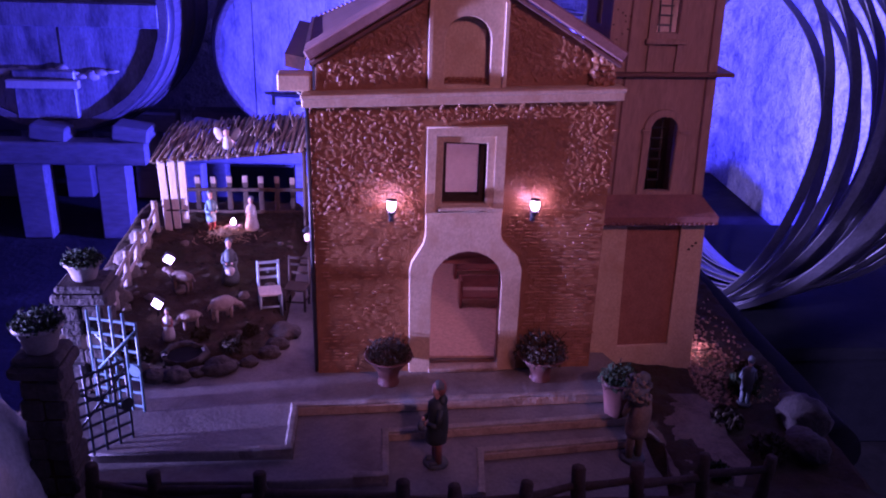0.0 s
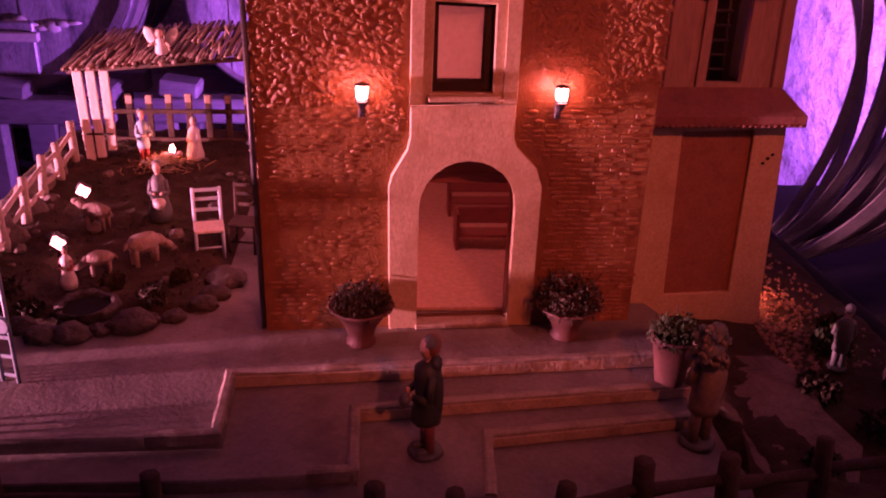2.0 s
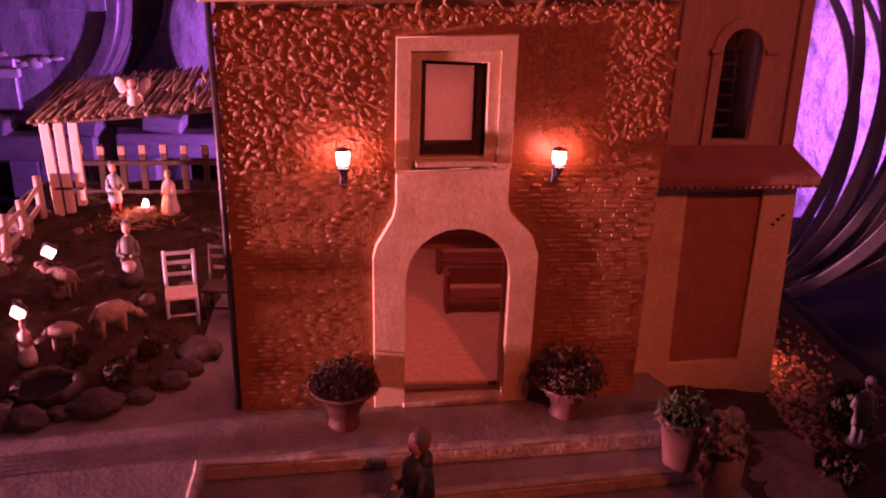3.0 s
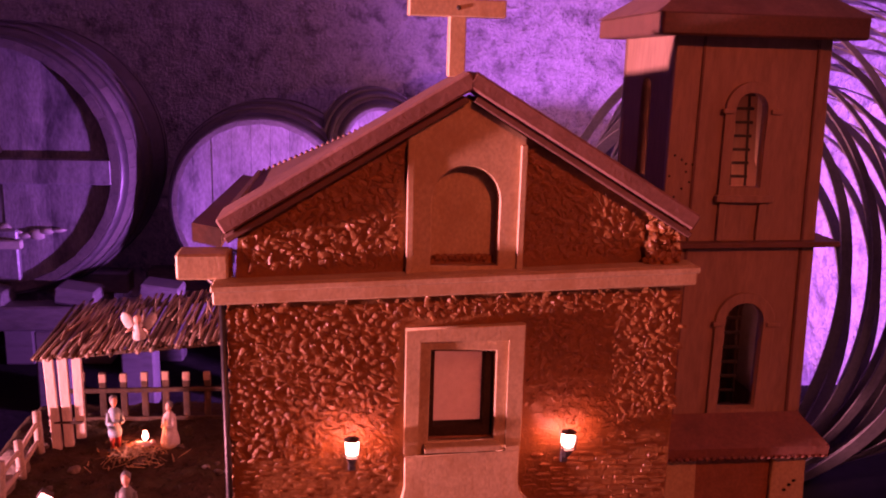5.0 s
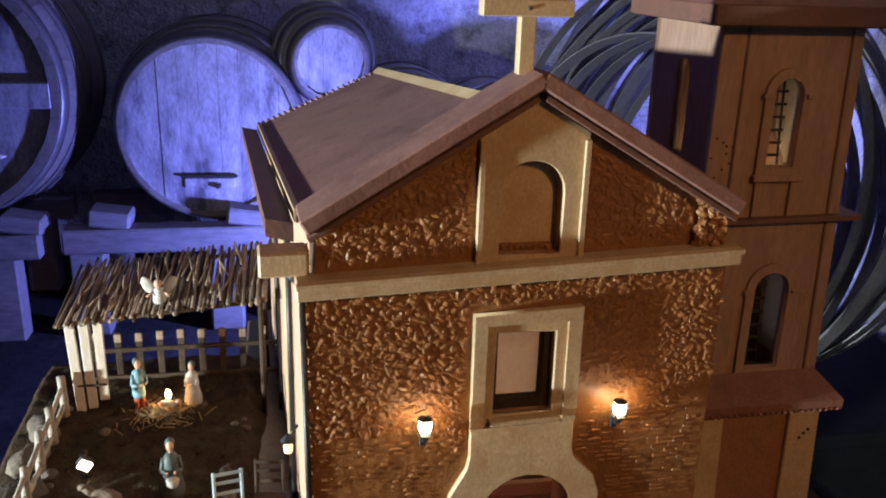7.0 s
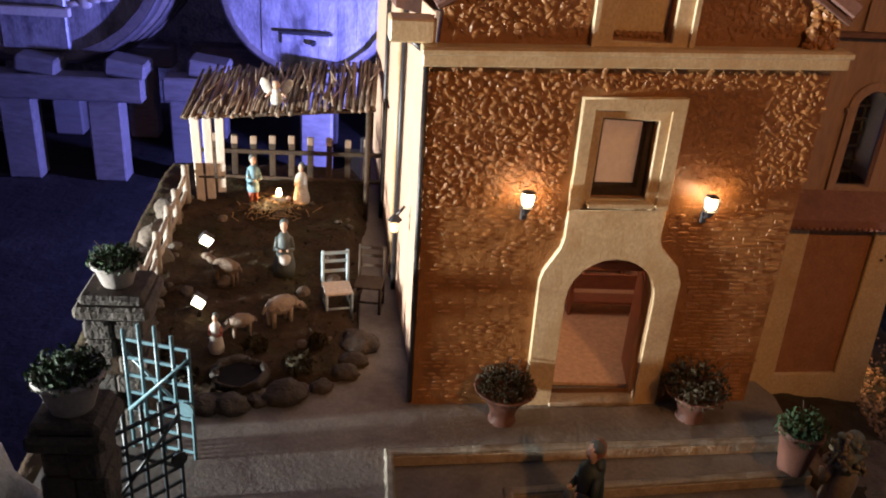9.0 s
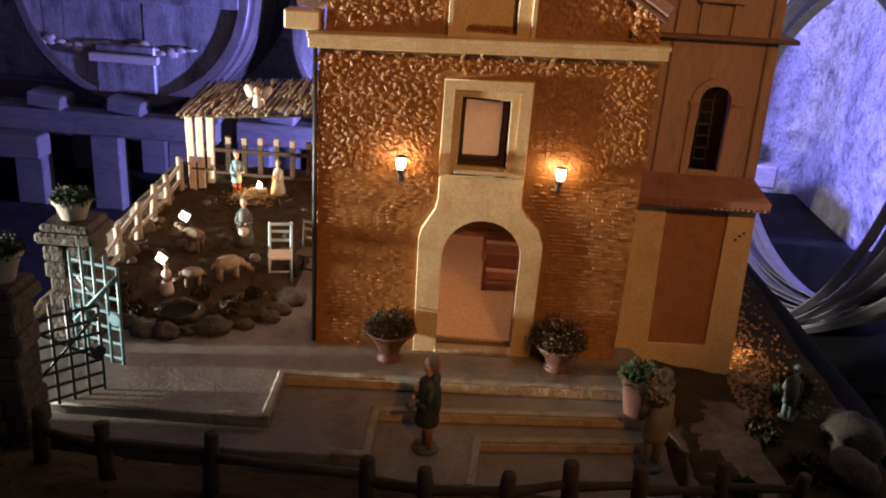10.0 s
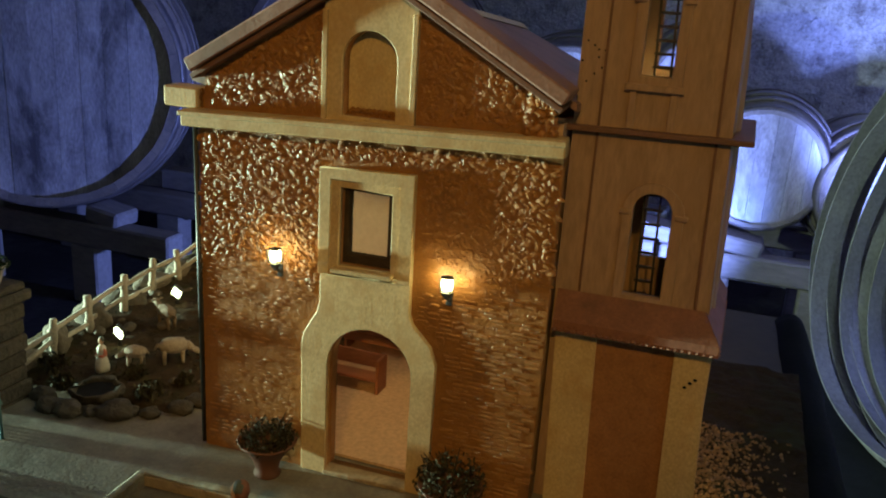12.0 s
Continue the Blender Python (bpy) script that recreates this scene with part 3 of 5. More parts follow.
# ochre risers of the steps
part("step_riser", boxm((0.503, 0.003, 0.0135), Matrix.Translation((0.011, -0.0915, -0.008)) @ pose(0, 0, 0, 0, 0, 4.1), 0.0006), M["edge"]).name
tagged(bpy.data.objects["step_riser"], "ochre-painted worn step front", "step", kind="structure")
r2 = part("step_riser", boxm((0.37, 0.003, 0.0125), Matrix.Translation((0.078, -0.1352, -0.0235)) @ pose(0, 0, 0, 0, 0, 5.9), 0.0006), M["edge"])
tagged(r2, "ochre-painted worn step front", "step", kind="structure")
r3 = part("step_riser", boxm((0.232, 0.003, 0.011), Matrix.Translation((0.146, -0.1685, -0.038)) @ pose(0, 0, 0, 0, 0, 7.4), 0.0006), M["edge"])
tagged(r3, "ochre-painted worn step front", "step", kind="structure")

# black cloth roll along the side of the board
roll = thing("cloth_roll", "thick black cloth roll along the board edge", "cloth", (0.60, 0.36, 0.0))
bm = bmesh.new()
rings = []
for k in range(30):
    v = k / 29
    c = Vector((0.012 - 0.05 * v, -0.46 + 1.2 * v, -0.098))
    rings.append([bm.verts.new(c + Vector(((0.040 + 0.006 * noise.noise(Vector((a, v * 9, 1)))) * math.cos(a), 0, (0.044 + 0.006 * noise.noise(Vector((a, v * 9, 4)))) * math.sin(a)))) for a in [2 * math.pi * i / 14 for i in range(14)]])
for p, q in zip(rings, rings[1:]):
    for i in range(14):
        bm.faces.new((p[i], q[i], q[(i + 1) % 14], p[(i + 1) % 14]))
bm.faces.new(rings[0])
bm.faces.new(rings[-1][::-1])
part("roll", bm, M["drape"], roll, smooth=True)

# ---- the church ----
church = thing("church", "brown stone model church with ochre trim and terracotta roof", "model church")
DOOR = arch(-0.042, 0.069, 0.002, 0.154)
WIN = [(-0.031, 0.284), (0.036, 0.284), (0.035, 0.378), (-0.030, 0.380)]
NICHE = arch(-0.032, 0.032, 0.462, 0.524)
OUT = [(-0.217, 0.0), (0.222, 0.0), (0.222, 0.455), (0.205, 0.457), (0.205, 0.497), (0.0, 0.618), (-0.208, 0.493), (-0.212, 0.44), (-0.217, 0.43)]
part("facade_wall", plate(OUT, [DOOR, WIN, NICHE], 0.0, 0.028), M["facade"], church, "brown varnished stone relief wall")

portal_out = [(-0.074, 0.001), (0.098, 0.001), (0.098, 0.178), (0.090, 0.200), (0.066, 0.225), (0.062, 0.236), (0.061, 0.404), (-0.054, 0.400), (-0.053, 0.236), (-0.056, 0.222), (-0.073, 0.192), (-0.076, 0.178)]
SUR = part("portal_surround", plate(portal_out, [arch(-0.0425, 0.0695, 0.0, 0.1545), [(-0.0305, 0.2845), (0.0355, 0.2845), (0.0345, 0.3775), (-0.0295, 0.3795)]], -0.007, 0.002, 0.001), M["trim"], church, "ochre plaster portal and window surround")
part("window_moulding", plate([(-0.0545, 0.272), (0.0615, 0.274), (0.0615, 0.405), (-0.0545, 0.401)], [[(-0.042, 0.272), (0.047, 0.274), (0.0465, 0.3905), (-0.041, 0.3895)]], -0.011, -0.0068, 0.0008), M["trim"], church)
part("window_sill", boxm((0.076, 0.016, 0.006), Matrix.Translation((0.003, -0.010, 0.281)) @ pose(0, 0, 0, 0, -0.5, 0), 0.001), M["trim"], church)
WB = part("window_frame", plate([(-0.0302, 0.2848), (0.0352, 0.2848), (0.0342, 0.3772), (-0.0292, 0.3792)], [[(-0.024, 0.295), (0.026, 0.295), (0.026, 0.3725), (-0.024, 0.374)]], 0.006, 0.022, 0.0008), M["twig"], church, "dark wooden window frame")
part("pane", boxm((0.060, 0.002, 0.088), Matrix.Translation((0.003, 0.0235, 0.331))), M["paper"], WB, "pale papered window pane")
part("niche_panel", plate([(-0.055, 0.446), (0.055, 0.447), (0.055, 0.583), (0.0, 0.616), (-0.055, 0.583)], [arch(-0.0322, 0.0322, 0.4615, 0.524)], -0.005, 0.001, 0.0008), M["trim"], church, "ochre plaster gable panel")
for sx in (-1, 1):
    part("panel_edge", boxm((0.006, 0.004, 0.128), Matrix.Translation((sx * 0.0525, -0.0068, 0.512)), 0.0006), M["trim"], church)
bm = plate(arch(-0.0325, 0.0325, 0.455, 0.524), [], 0.015, 0.019)
part("niche_back", bm, M["trim"], church)
bm = boxm((0.064, 0.04, 0.012), Matrix.Translation((0, 0.021, 0.4555)), 0.001)
part("niche_floor", bm, M["facade"], church)
for k in range(26):
    part("niche_pebble", blob((0.005, 0.004, 0.0035), Matrix.Translation((-0.028 + 0.0022 * k, 0.011 + 0.003 * math.sin(k * 2.1), 0.4635 + 0.002 * (k % 3))), 0.25, 1, 0, None, 2, k * 1.0), M["facade"], church)
# the niche's curved lining
ar = arch(-0.0325, 0.0325, 0.462, 0.524)[1:]
bm = bmesh.new()
p0 = [bm.verts.new((x, 0.0285, z)) for x, z in ar] + [bm.verts.new((-0.0325, 0.0285, 0.462))]
p1 = [bm.verts.new((x, 0.041, z)) for x, z in ar] + [bm.verts.new((-0.0325, 0.041, 0.462))]
for i in range(len(p0) - 1):
    bm.faces.new((p0[i], p0[i + 1], p1[i + 1], p1[i]))
part("niche_lining", bm, M["trim"], church, smooth=True)
# cornice with its slight slope
part("cornice", boxm((0.456, 0.026, 0.0195), Matrix.Translation((-0.002, -0.0085, 0.4475)) @ pose(0, 0, 0, 0, -1.8, 0), 0.0015), M["trim"], church, "pale ochre cornice")
part("cornice_lip", boxm((0.458, 0.006, 0.006), Matrix.Translation((-0.002, -0.0225, 0.4535)) @ pose(0, 0, 0, 0, -1.8, 0), 0.001), M["trim"], church)

# gable coping boards
for (x0, z0), (x1, z1) in (((-0.222, 0.498), (0.001, 0.632)), ((0.222, 0.502), (-0.001, 0.632))):
    dx, dz = x1 - x0, z1 - z0
    Ln, ang = math.hypot(dx, dz), math.degrees(math.atan2(dz, dx))
    part("coping", boxm((Ln, 0.060, 0.016), Matrix.Translation(((x0 + x1) / 2, 0.010, (z0 + z1) / 2 + 0.003)) @ pose(0, 0, 0, 0, -ang, 0), 0.002), M["roof"], church, "terracotta gable coping board")
    part("coping_under", boxm((Ln * 0.96, 0.050, 0.006), Matrix.Translation(((x0 + x1) / 2, 0.008, (z0 + z1) / 2 - 0.012)) @ pose(0, 0, 0, 0, -ang, 0), 0.001), M["roof_dark"], church)

# nave: walls, two roof slopes with tile courses, eave gutter; it runs back a little askew
NF, NB = 0.03, 0.86
SK = -0.058


def nave(x, v, z):
    """x, z in the front section; v from 0 (front) to 1 (back)."""
    return (x + SK * v, NF + (NB - NF) * v, z - 0.064 * v)


def ribbon(pts, v0=0.0, v1=1.0, thick=0.0, n=1):
    """A board swept along the nave through section points."""
    bm = bmesh.new()
    ring0 = [bm.verts.new(nave(x, v0, z)) for x, z in pts]
    ring1 = [bm.verts.new(nave(x, v1, z)) for x, z in pts]
    k = len(pts)
    for i in range(k):
        bm.faces.new((ring0[i], ring0[(i + 1) % k], ring1[(i + 1) % k], ring1[i]))
    bm.faces.new(ring0[::-1])
    bm.faces.new(ring1)
    bmesh.ops.recalc_face_normals(bm, faces=bm.faces)
    return bm


part("side_wall", ribbon([(-0.214, 0.001), (-0.195, 0.001), (-0.195, 0.475), (-0.214, 0.475)]), M["side"], church, "pinkish plaster side wall")
part("side_wall", ribbon([(0.195, 0.001), (0.214, 0.001), (0.214, 0.475), (0.195, 0.475)]), M["side"], church, "pinkish plaster side wall")
bm = plate([(-0.27, -0.05), (0.155, -0.05), (0.155, 0.41), (-0.058, 0.525), (-0.27, 0.41)], [], NB - 0.012, NB)
part("back_wall", bm, M["side"], church)
for s in (-1, 1):
    e = (s * 0.226, 0.497)
    part("roof_slope", ribbon([(0, 0.592), (e[0], e[1] - 0.008), (e[0], e[1]), (0, 0.600)]), M["roof"], church, "flat terracotta roof slope")
part("ridge_cap", ribbon([(-0.012, 0.597), (0.0, 0.607), (0.012, 0.597), (0.0, 0.5975)]), M["trim"], church, "pale ridge cap")
part("roof_edge", ribbon([(-0.228, 0.490), (-0.222, 0.490), (-0.222, 0.503), (-0.228, 0.503)]), M["trim"], church, "pale roof edge strip")
part("gutter", ribbon([(-0.256, 0.476), (-0.229, 0.470), (-0.229, 0.489), (-0.256, 0.494)], 0.0, 1.0), M["roof_dark"], church, "dark brown eave board")
part("eave_block", boxm((0.046, 0.034, 0.024), Matrix.Translation((-0.240, 0.012, 0.462)), 0.002), M["trim"], church, "ochre eave end block")
for k in range(22):
    f = (k + 0.5) / 22
    x, y, z = nave(-0.222 * (1 - f), 0.998, 0.499 + 0.101 * f)
    part("roof_tile_end", rod((x, y - 0.012, z + 0.001), (x, y + 0.006, z + 0.001), 0.0036, seg=6), M["roof"], church, smooth=True)
# drain pipes at the corner and on the side wall
part("drain_pipe", rod((-0.2235, 0.0, 0.442), (-0.2195, 0.0, 0.004), 0.0032), M["iron"], church, "thin dark drain pipe", True)
part("drain_elbow", rod((-0.247, 0.03, 0.452), (-0.2235, 0.0, 0.440), 0.0035), M["iron"], church, smooth=True)
for v, m in ((0.30, "iron"), (0.36, "trim"), (0.62, "iron")):
    x, y, _ = nave(-0.2185, v, 0)
    part("drain_pipe", rod((x, y, 0.468 - 0.064 * v), (x, y, 0.004), 0.004), M[m], church, "thin drain pipe", True)
# inside: floor and pews seen through the door
part("inside_floor", boxm((0.38, 0.50, 0.004), Matrix.Translation((0, 0.285, 0.003))), M["inside"], church, "warm beige church floor")
part("inside_back", boxm((0.38, 0.006, 0.43), Matrix.Translation((-0.01, 0.54, 0.212))), M["inside"], church)
part("inside_ceiling", boxm((0.38, 0.50, 0.004), Matrix.Translation((0, 0.285, 0.425))), M["inside"], church)
for k in range(2):
    y = 0.240 + 0.13 * k
    for x0 in (-0.125, 0.085):
        pw = part("pew", boxm((0.12, 0.005, 0.024), Matrix.Translation((x0, y, 0.048)) @ pose(0, 0, 0, -8), 0.001), M["pew"], church, "red-brown wooden pew")
        part("pew_seat", boxm((0.12, 0.028, 0.005), Matrix.Translation((x0, y - 0.016, 0.027)), 0.001), M["pew"], pw)
        for sx in (-0.058, 0.058):
            part("pew_end", boxm((0.005, 0.034, 0.056), Matrix.Translation((x0 + sx, y - 0.014, 0.033)), 0.001), M["pew"], pw)
part("door_beam", boxm((0.13, 0.012, 0.012), Matrix.Translation((0.0135, 0.060, 0.168)), 0.001), M["pew"], church)
part("lunette", plate(arch(-0.045, 0.072, 0.168, 0.170), [], 0.056, 0.062), M["pew"], church, "red-brown wooden lunette over the door")
part("door_leaf", boxm((0.006, 0.062, 0.150), Matrix.Translation((0.0765, 0.062, 0.080)) @ pose(0, 0, 0, 0, 0, -8), 0.001), M["pew"], church, "open red-brown door leaf")
part("threshold", boxm((0.113, 0.022, 0.006), Matrix.Translation((0.0135, 0.002, 0.003)), 0.0012), M["edge"], church)
lamp("church_lamp", "POINT", (-0.03, 0.17, 0.32), 0.45, (1.0, 0.70, 0.52), 0.015)
part("inside_bulb", lathe([(0, -0.009), (0.007, -0.004), (0.008, 0.003), (0.003, 0.012)], 10, Matrix.Translation((-0.08, 0.30, 0.41))), M["bulb"], church, "small lit bulb", True)

cr = part("roof_cross", boxm((0.0155, 0.012, 0.098), Matrix.Translation((-0.011, 0.012, 0.685)), 0.001), M["trim"], church, "ochre wooden gable cross")
part("cross_arm", boxm((0.088, 0.016, 0.0155), Matrix.Translation((-0.0115, 0.0120, 0.6965)), 0.001), M["trim"], cr)
part("nail", lathe([(0.0022, 0), (0.0015, 0.0012), (0, 0.0014)], 8, Matrix.Translation((-0.011, 0.0038, 0.6965)) @ pose(0, 0, 0, 90)), M["iron"], cr)

# the whole front stands a little askew, its far corner set back
YAW = 2.6
TURN = Matrix.Translation((0.03, 0, 0)) @ pose(0, 0, 0, 0, 0, YAW) @ Matrix.Translation((-0.03, 0, 0))
for ob in church.children:
    if ob.name.split(".")[0] in ("facade_wall", "portal_surround", "window_moulding", "window_sill", "window_frame", "niche_panel", "panel_edge", "niche_back", "niche_floor", "niche_pebble", "niche_lining", "cornice", "cornice_lip", "coping", "coping_under", "eave_block", "drain_elbow", "threshold", "roof_cross"):
        ob.matrix_basis = TURN
bpy.data.objects["drain_pipe"].matrix_basis = TURN

# ---- bell tower ----
tower = thing("bell_tower", "tan painted model bell tower with brown pyramid roof", "model tower", (0.295, 0.0, 0.0))
TX0, TX1, TF, TB = -0.078, 0.090, 0.066, 0.236
TW1, TW2 = arch(-0.001, 0.042, 0.285, 0.384), arch(-0.012, 0.022, 0.530, 0.610)


def tower_front(name, y0, y1, x0, x1, z0, z1, holes, material, lab=""):
    return part(name, plate([(x0, z0), (x1, z0), (x1, z1), (x0, z1)], holes, y0, y1), M[material], tower, lab)


tower_front("front_wall", TF, TF + 0.010, TX0, TX1, 0.0, 0.684, [TW1, TW2], "tower", "tan painted front wall")
tower_front("back_wall", TB - 0.010, TB, TX0, TX1, 0.0, 0.684, [TW1, TW2], "tower")
for x0 in (TX0, TX1 - 0.010):
    bm = plate([(TF + 0.0101, 0.0), (TB - 0.0101, 0.0), (TB - 0.0101, 0.684), (TF + 0.0101, 0.684)], [[(y + 0.15, z) for y, z in arch(-0.02, 0.022, 0.285, 0.398)], [(y + 0.15, z) for y, z in arch(-0.017, 0.017, 0.530, 0.622)]], 0, 0.010)
    put(bm, Matrix.Translation((x0 + 0.010, 0, 0)) @ pose(0, 0, 0, 0, 0, 90), bm.verts)
    part("side_wall", bm, M["tower"], tower)
# lower stage: ochre frame with a recessed brown panel, above a pent roof
part("base_frame", plate([(-0.062, -0.040), (0.117, -0.040), (0.104, 0.239), (-0.070, 0.239)], [[(-0.015, 0.010), (0.072, 0.015), (0.067, 0.232), (-0.022, 0.228)]], TF - 0.012, TF - 0.0005), M["trim"], tower, "ochre plaster lower stage frame")
part("base_panel", plate([(-0.018, 0.006), (0.075, 0.006), (0.070, 0.236), (-0.025, 0.236)], [], TF - 0.005, TF - 0.001), M["tower_brick"], tower, "brown brick panel")
part("base_side", boxm((0.012, 0.165, 0.25), Matrix.Translation((0.1015, TF + 0.083, 0.099)), 0.001), M["trim"], tower)
# strips and courses
for x in (-0.050, 0.074):
    part("corner_strip", boxm((0.003, 0.0022, 0.42), Matrix.Translation((x, TF - 0.0004, 0.473)), 0.0004), M["roof_dark"], tower)
for x0, x1, z0, sp in ((-0.001, 0.042, 0.285, 0.384), (-0.012, 0.022, 0.530, 0.610)):
    part("window_surround", plate(arch(x0 - 0.011, x1 + 0.011, z0 - 0.012, sp), [arch(x0 + 0.0003, x1 - 0.0003, z0, sp)], TF - 0.004, TF + 0.0005, 0.0006), M["tower"], tower, "raised arched window surround")
    part("sill", boxm((x1 - x0 + 0.028, 0.007, 0.007), Matrix.Translation(((x0 + x1) / 2, TF - 0.005, z0 - 0.012)), 0.0008), M["tower"], tower)
    for sx in (x0 - 0.0085, x1 + 0.0085):
        part("capital", boxm((0.012, 0.006, 0.005), Matrix.Translation((sx, TF - 0.0045, sp - 0.002)), 0.0008), M["tower"], tower)
    part("inner_lining", boxm((0.002, 0.120, sp - z0 + 0.06), Matrix.Translation((TX1 - 0.0125, TF + 0.075, (z0 + sp) / 2 + 0.01))), M["paper"], tower, "pale inner lining")
    lat = part("ladder", rod((x0 + 0.013, TF + 0.022, z0 - 0.02), (x0 + 0.008, TF + 0.026, sp + 0.02), 0.0014), M["iron"], tower, "dark inner ladder", True)
    part("ladder_rail", rod((x0 + 0.030, TF + 0.022, z0 - 0.02), (x0 + 0.026, TF + 0.026, sp + 0.02), 0.0014), M["iron"], lat, smooth=True)
    for j in range(8):
        part("ladder_rung", boxm((0.022, 0.003, 0.003), Matrix.Translation((x0 + 0.020, TF + 0.023, z0 - 0.006 + j * (sp - z0 + 0.02) / 7)), 0.0004), M["iron"], lat)
part("string_course", boxm((0.196, 0.190, 0.006), Matrix.Translation((0.006, TF + 0.083, 0.470)) @ pose(0, 0, 0, 0, -1.0, 0), 0.001), M["roof_dark"], tower, "thin brown string course")
for x in (-0.0165, 0.0265):
    part("apron_strip", boxm((0.008, 0.004, 0.044), Matrix.Translation((x, TF - 0.002, 0.4955)), 0.0006), M["tower"], tower)
def hip(points, drop):
    """A sloping roof board: four top corners and its thickness."""
    bm = bmesh.new()
    a = [bm.verts.new(p) for p in points]
    b = [bm.verts.new(v.co - Vector((0, 0, drop))) for v in a]
    bm.faces.new(a[::-1])
    bm.faces.new(b)
    for i in range(4):
        bm.faces.new((a[i], a[(i + 1) % 4], b[(i + 1) % 4], b[i]))
    bmesh.ops.recalc_face_normals(bm, faces=bm.faces)
    return bm


PT = part("pent_roof", hip([(-0.074, TF - 0.004, 0.279), (0.092, TF - 0.004, 0.281), (0.113, TF - 0.040, 0.256), (-0.070, TF - 0.036, 0.252)], 0.013), M["pent"], tower, "narrow terracotta pent roof")
PS = part("pent_roof_side", hip([(0.093, TF - 0.004, 0.281), (0.093, TB, 0.281), (0.1135, TB, 0.256), (0.1135, TF - 0.040, 0.256)], 0.013), M["pent"], tower)
rngt = random.Random(9)
for k in range(24):
    x = -0.068 + 0.0076 * k
    part("pent_tile", blob((0.0036, 0.0042, 0.0022 * rngt.uniform(0.8, 1.3)), Matrix.Translation((x, TF - 0.0385, 0.2415 + 0.0004 * k / 3)), 0.2, 1, 0, None, 2, k * 1.0), M["pent"], PT)
for k in range(16):
    part("pent_tile", blob((0.0042, 0.0036, 0.0022), Matrix.Translation((0.112, TF - 0.03 + 0.0125 * k, 0.2435)), 0.2, 1, 0, None, 2, k * 1.0), M["pent"], PS)
# pyramid roof with its fascia
CX, CY = (TX0 + TX1) / 2 - 0.004, (TF + TB) / 2
part("fascia", boxm((0.212, 0.222, 0.022), Matrix.Translation((CX, CY, 0.692)), 0.002), M["roof_dark"], tower, "brown eave fascia")
bm = bmesh.new()
prof = [(0.110, 0.7025), (0.082, 0.722), (0.048, 0.746), (0.014, 0.763)]
rings = [[bm.verts.new((CX + sx * r, CY + sy * r, z)) for sx, sy in ((-1, -1), (1, -1), (1, 1), (-1, 1))] for r, z in prof]
for p, q in zip(rings, rings[1:]):
    for i in range(4):
        bm.faces.new((p[i], p[(i + 1) % 4], q[(i + 1) % 4], q[i]))
bm.faces.new(rings[-1])
bm.faces.new(rings[0][::-1])
part("tower_roof", bm, M["roof"], tower, "dark terracotta pyramid roof")
tc = part("tower_cross", boxm((0.011, 0.010, 0.080), Matrix.Translation((CX - 0.008, CY, 0.800)), 0.001), M["roof"], tower, "red-brown wooden cross")
part("cross_arm", boxm((0.085, 0.013, 0.011), Matrix.Translation((CX - 0.008, CY, 0.818)), 0.001), M["roof"], tc)
for k in range(9):
    a, r = k * 2.4, 0.004 + 0.012 * ((k * 37) % 10) / 10
    part("peg_hole", lathe([(0.0013, 0), (0.001, 0.0008), (0, 0.0008)], 7, Matrix.Translation((-0.062 + r * math.cos(a), TF - 0.0001, 0.545 + 2 * r * math.sin(a))) @ pose(0, 0, 0, 90)), M["drape"], tower)
for x, z in ((0.075, 0.190), (0.079, 0.196), (0.083, 0.201)):
    part("peg_hole", lathe([(0.002, 0), (0.0015, 0.001), (0, 0.001)], 7, Matrix.Translation((x, TF - 0.0121, z)) @ pose(0, 0, 0, 90)), M["drape"], tower)

lamp("tower_lamp", "POINT", (0.325, TF + 0.10, 0.475), 0.22, (1.0, 0.72, 0.42), 0.006)
part("inside_bulb", lathe([(0, -0.006), (0.005, -0.003), (0.005, 0.002), (0.002, 0.008)], 10, Matrix.Translation((0.010, TF + 0.14, 0.46))), M["bulb"], tower, "small lit bulb", True)
# the tower narrows towards its roof on the outer side
STEPS = ((-0.04, 0.016), (0.24, 0.012), (0.47, 0.010), (0.684, -0.006), (0.90, -0.006))
for ob in list(tower.children_recursive):
    if ob.name.split(".")[0] in ("base_frame", "base_panel", "base_side", "pent_roof", "pent_roof_side", "pent_tile", "fascia", "tower_roof", "tower_cross", "cross_arm"):
        continue
    for v in ob.data.vertices:
        f = max(0.0, min(1.0, (v.co.x - 0.045) / 0.045))
        for (z0, d0), (z1, d1) in zip(STEPS, STEPS[1:]):
            if z0 <= v.co.z <= z1:
                v.co.x += f * (d0 + (d1 - d0) * (v.co.z - z0) / (z1 - z0))
                break

# ---- wall lanterns ----


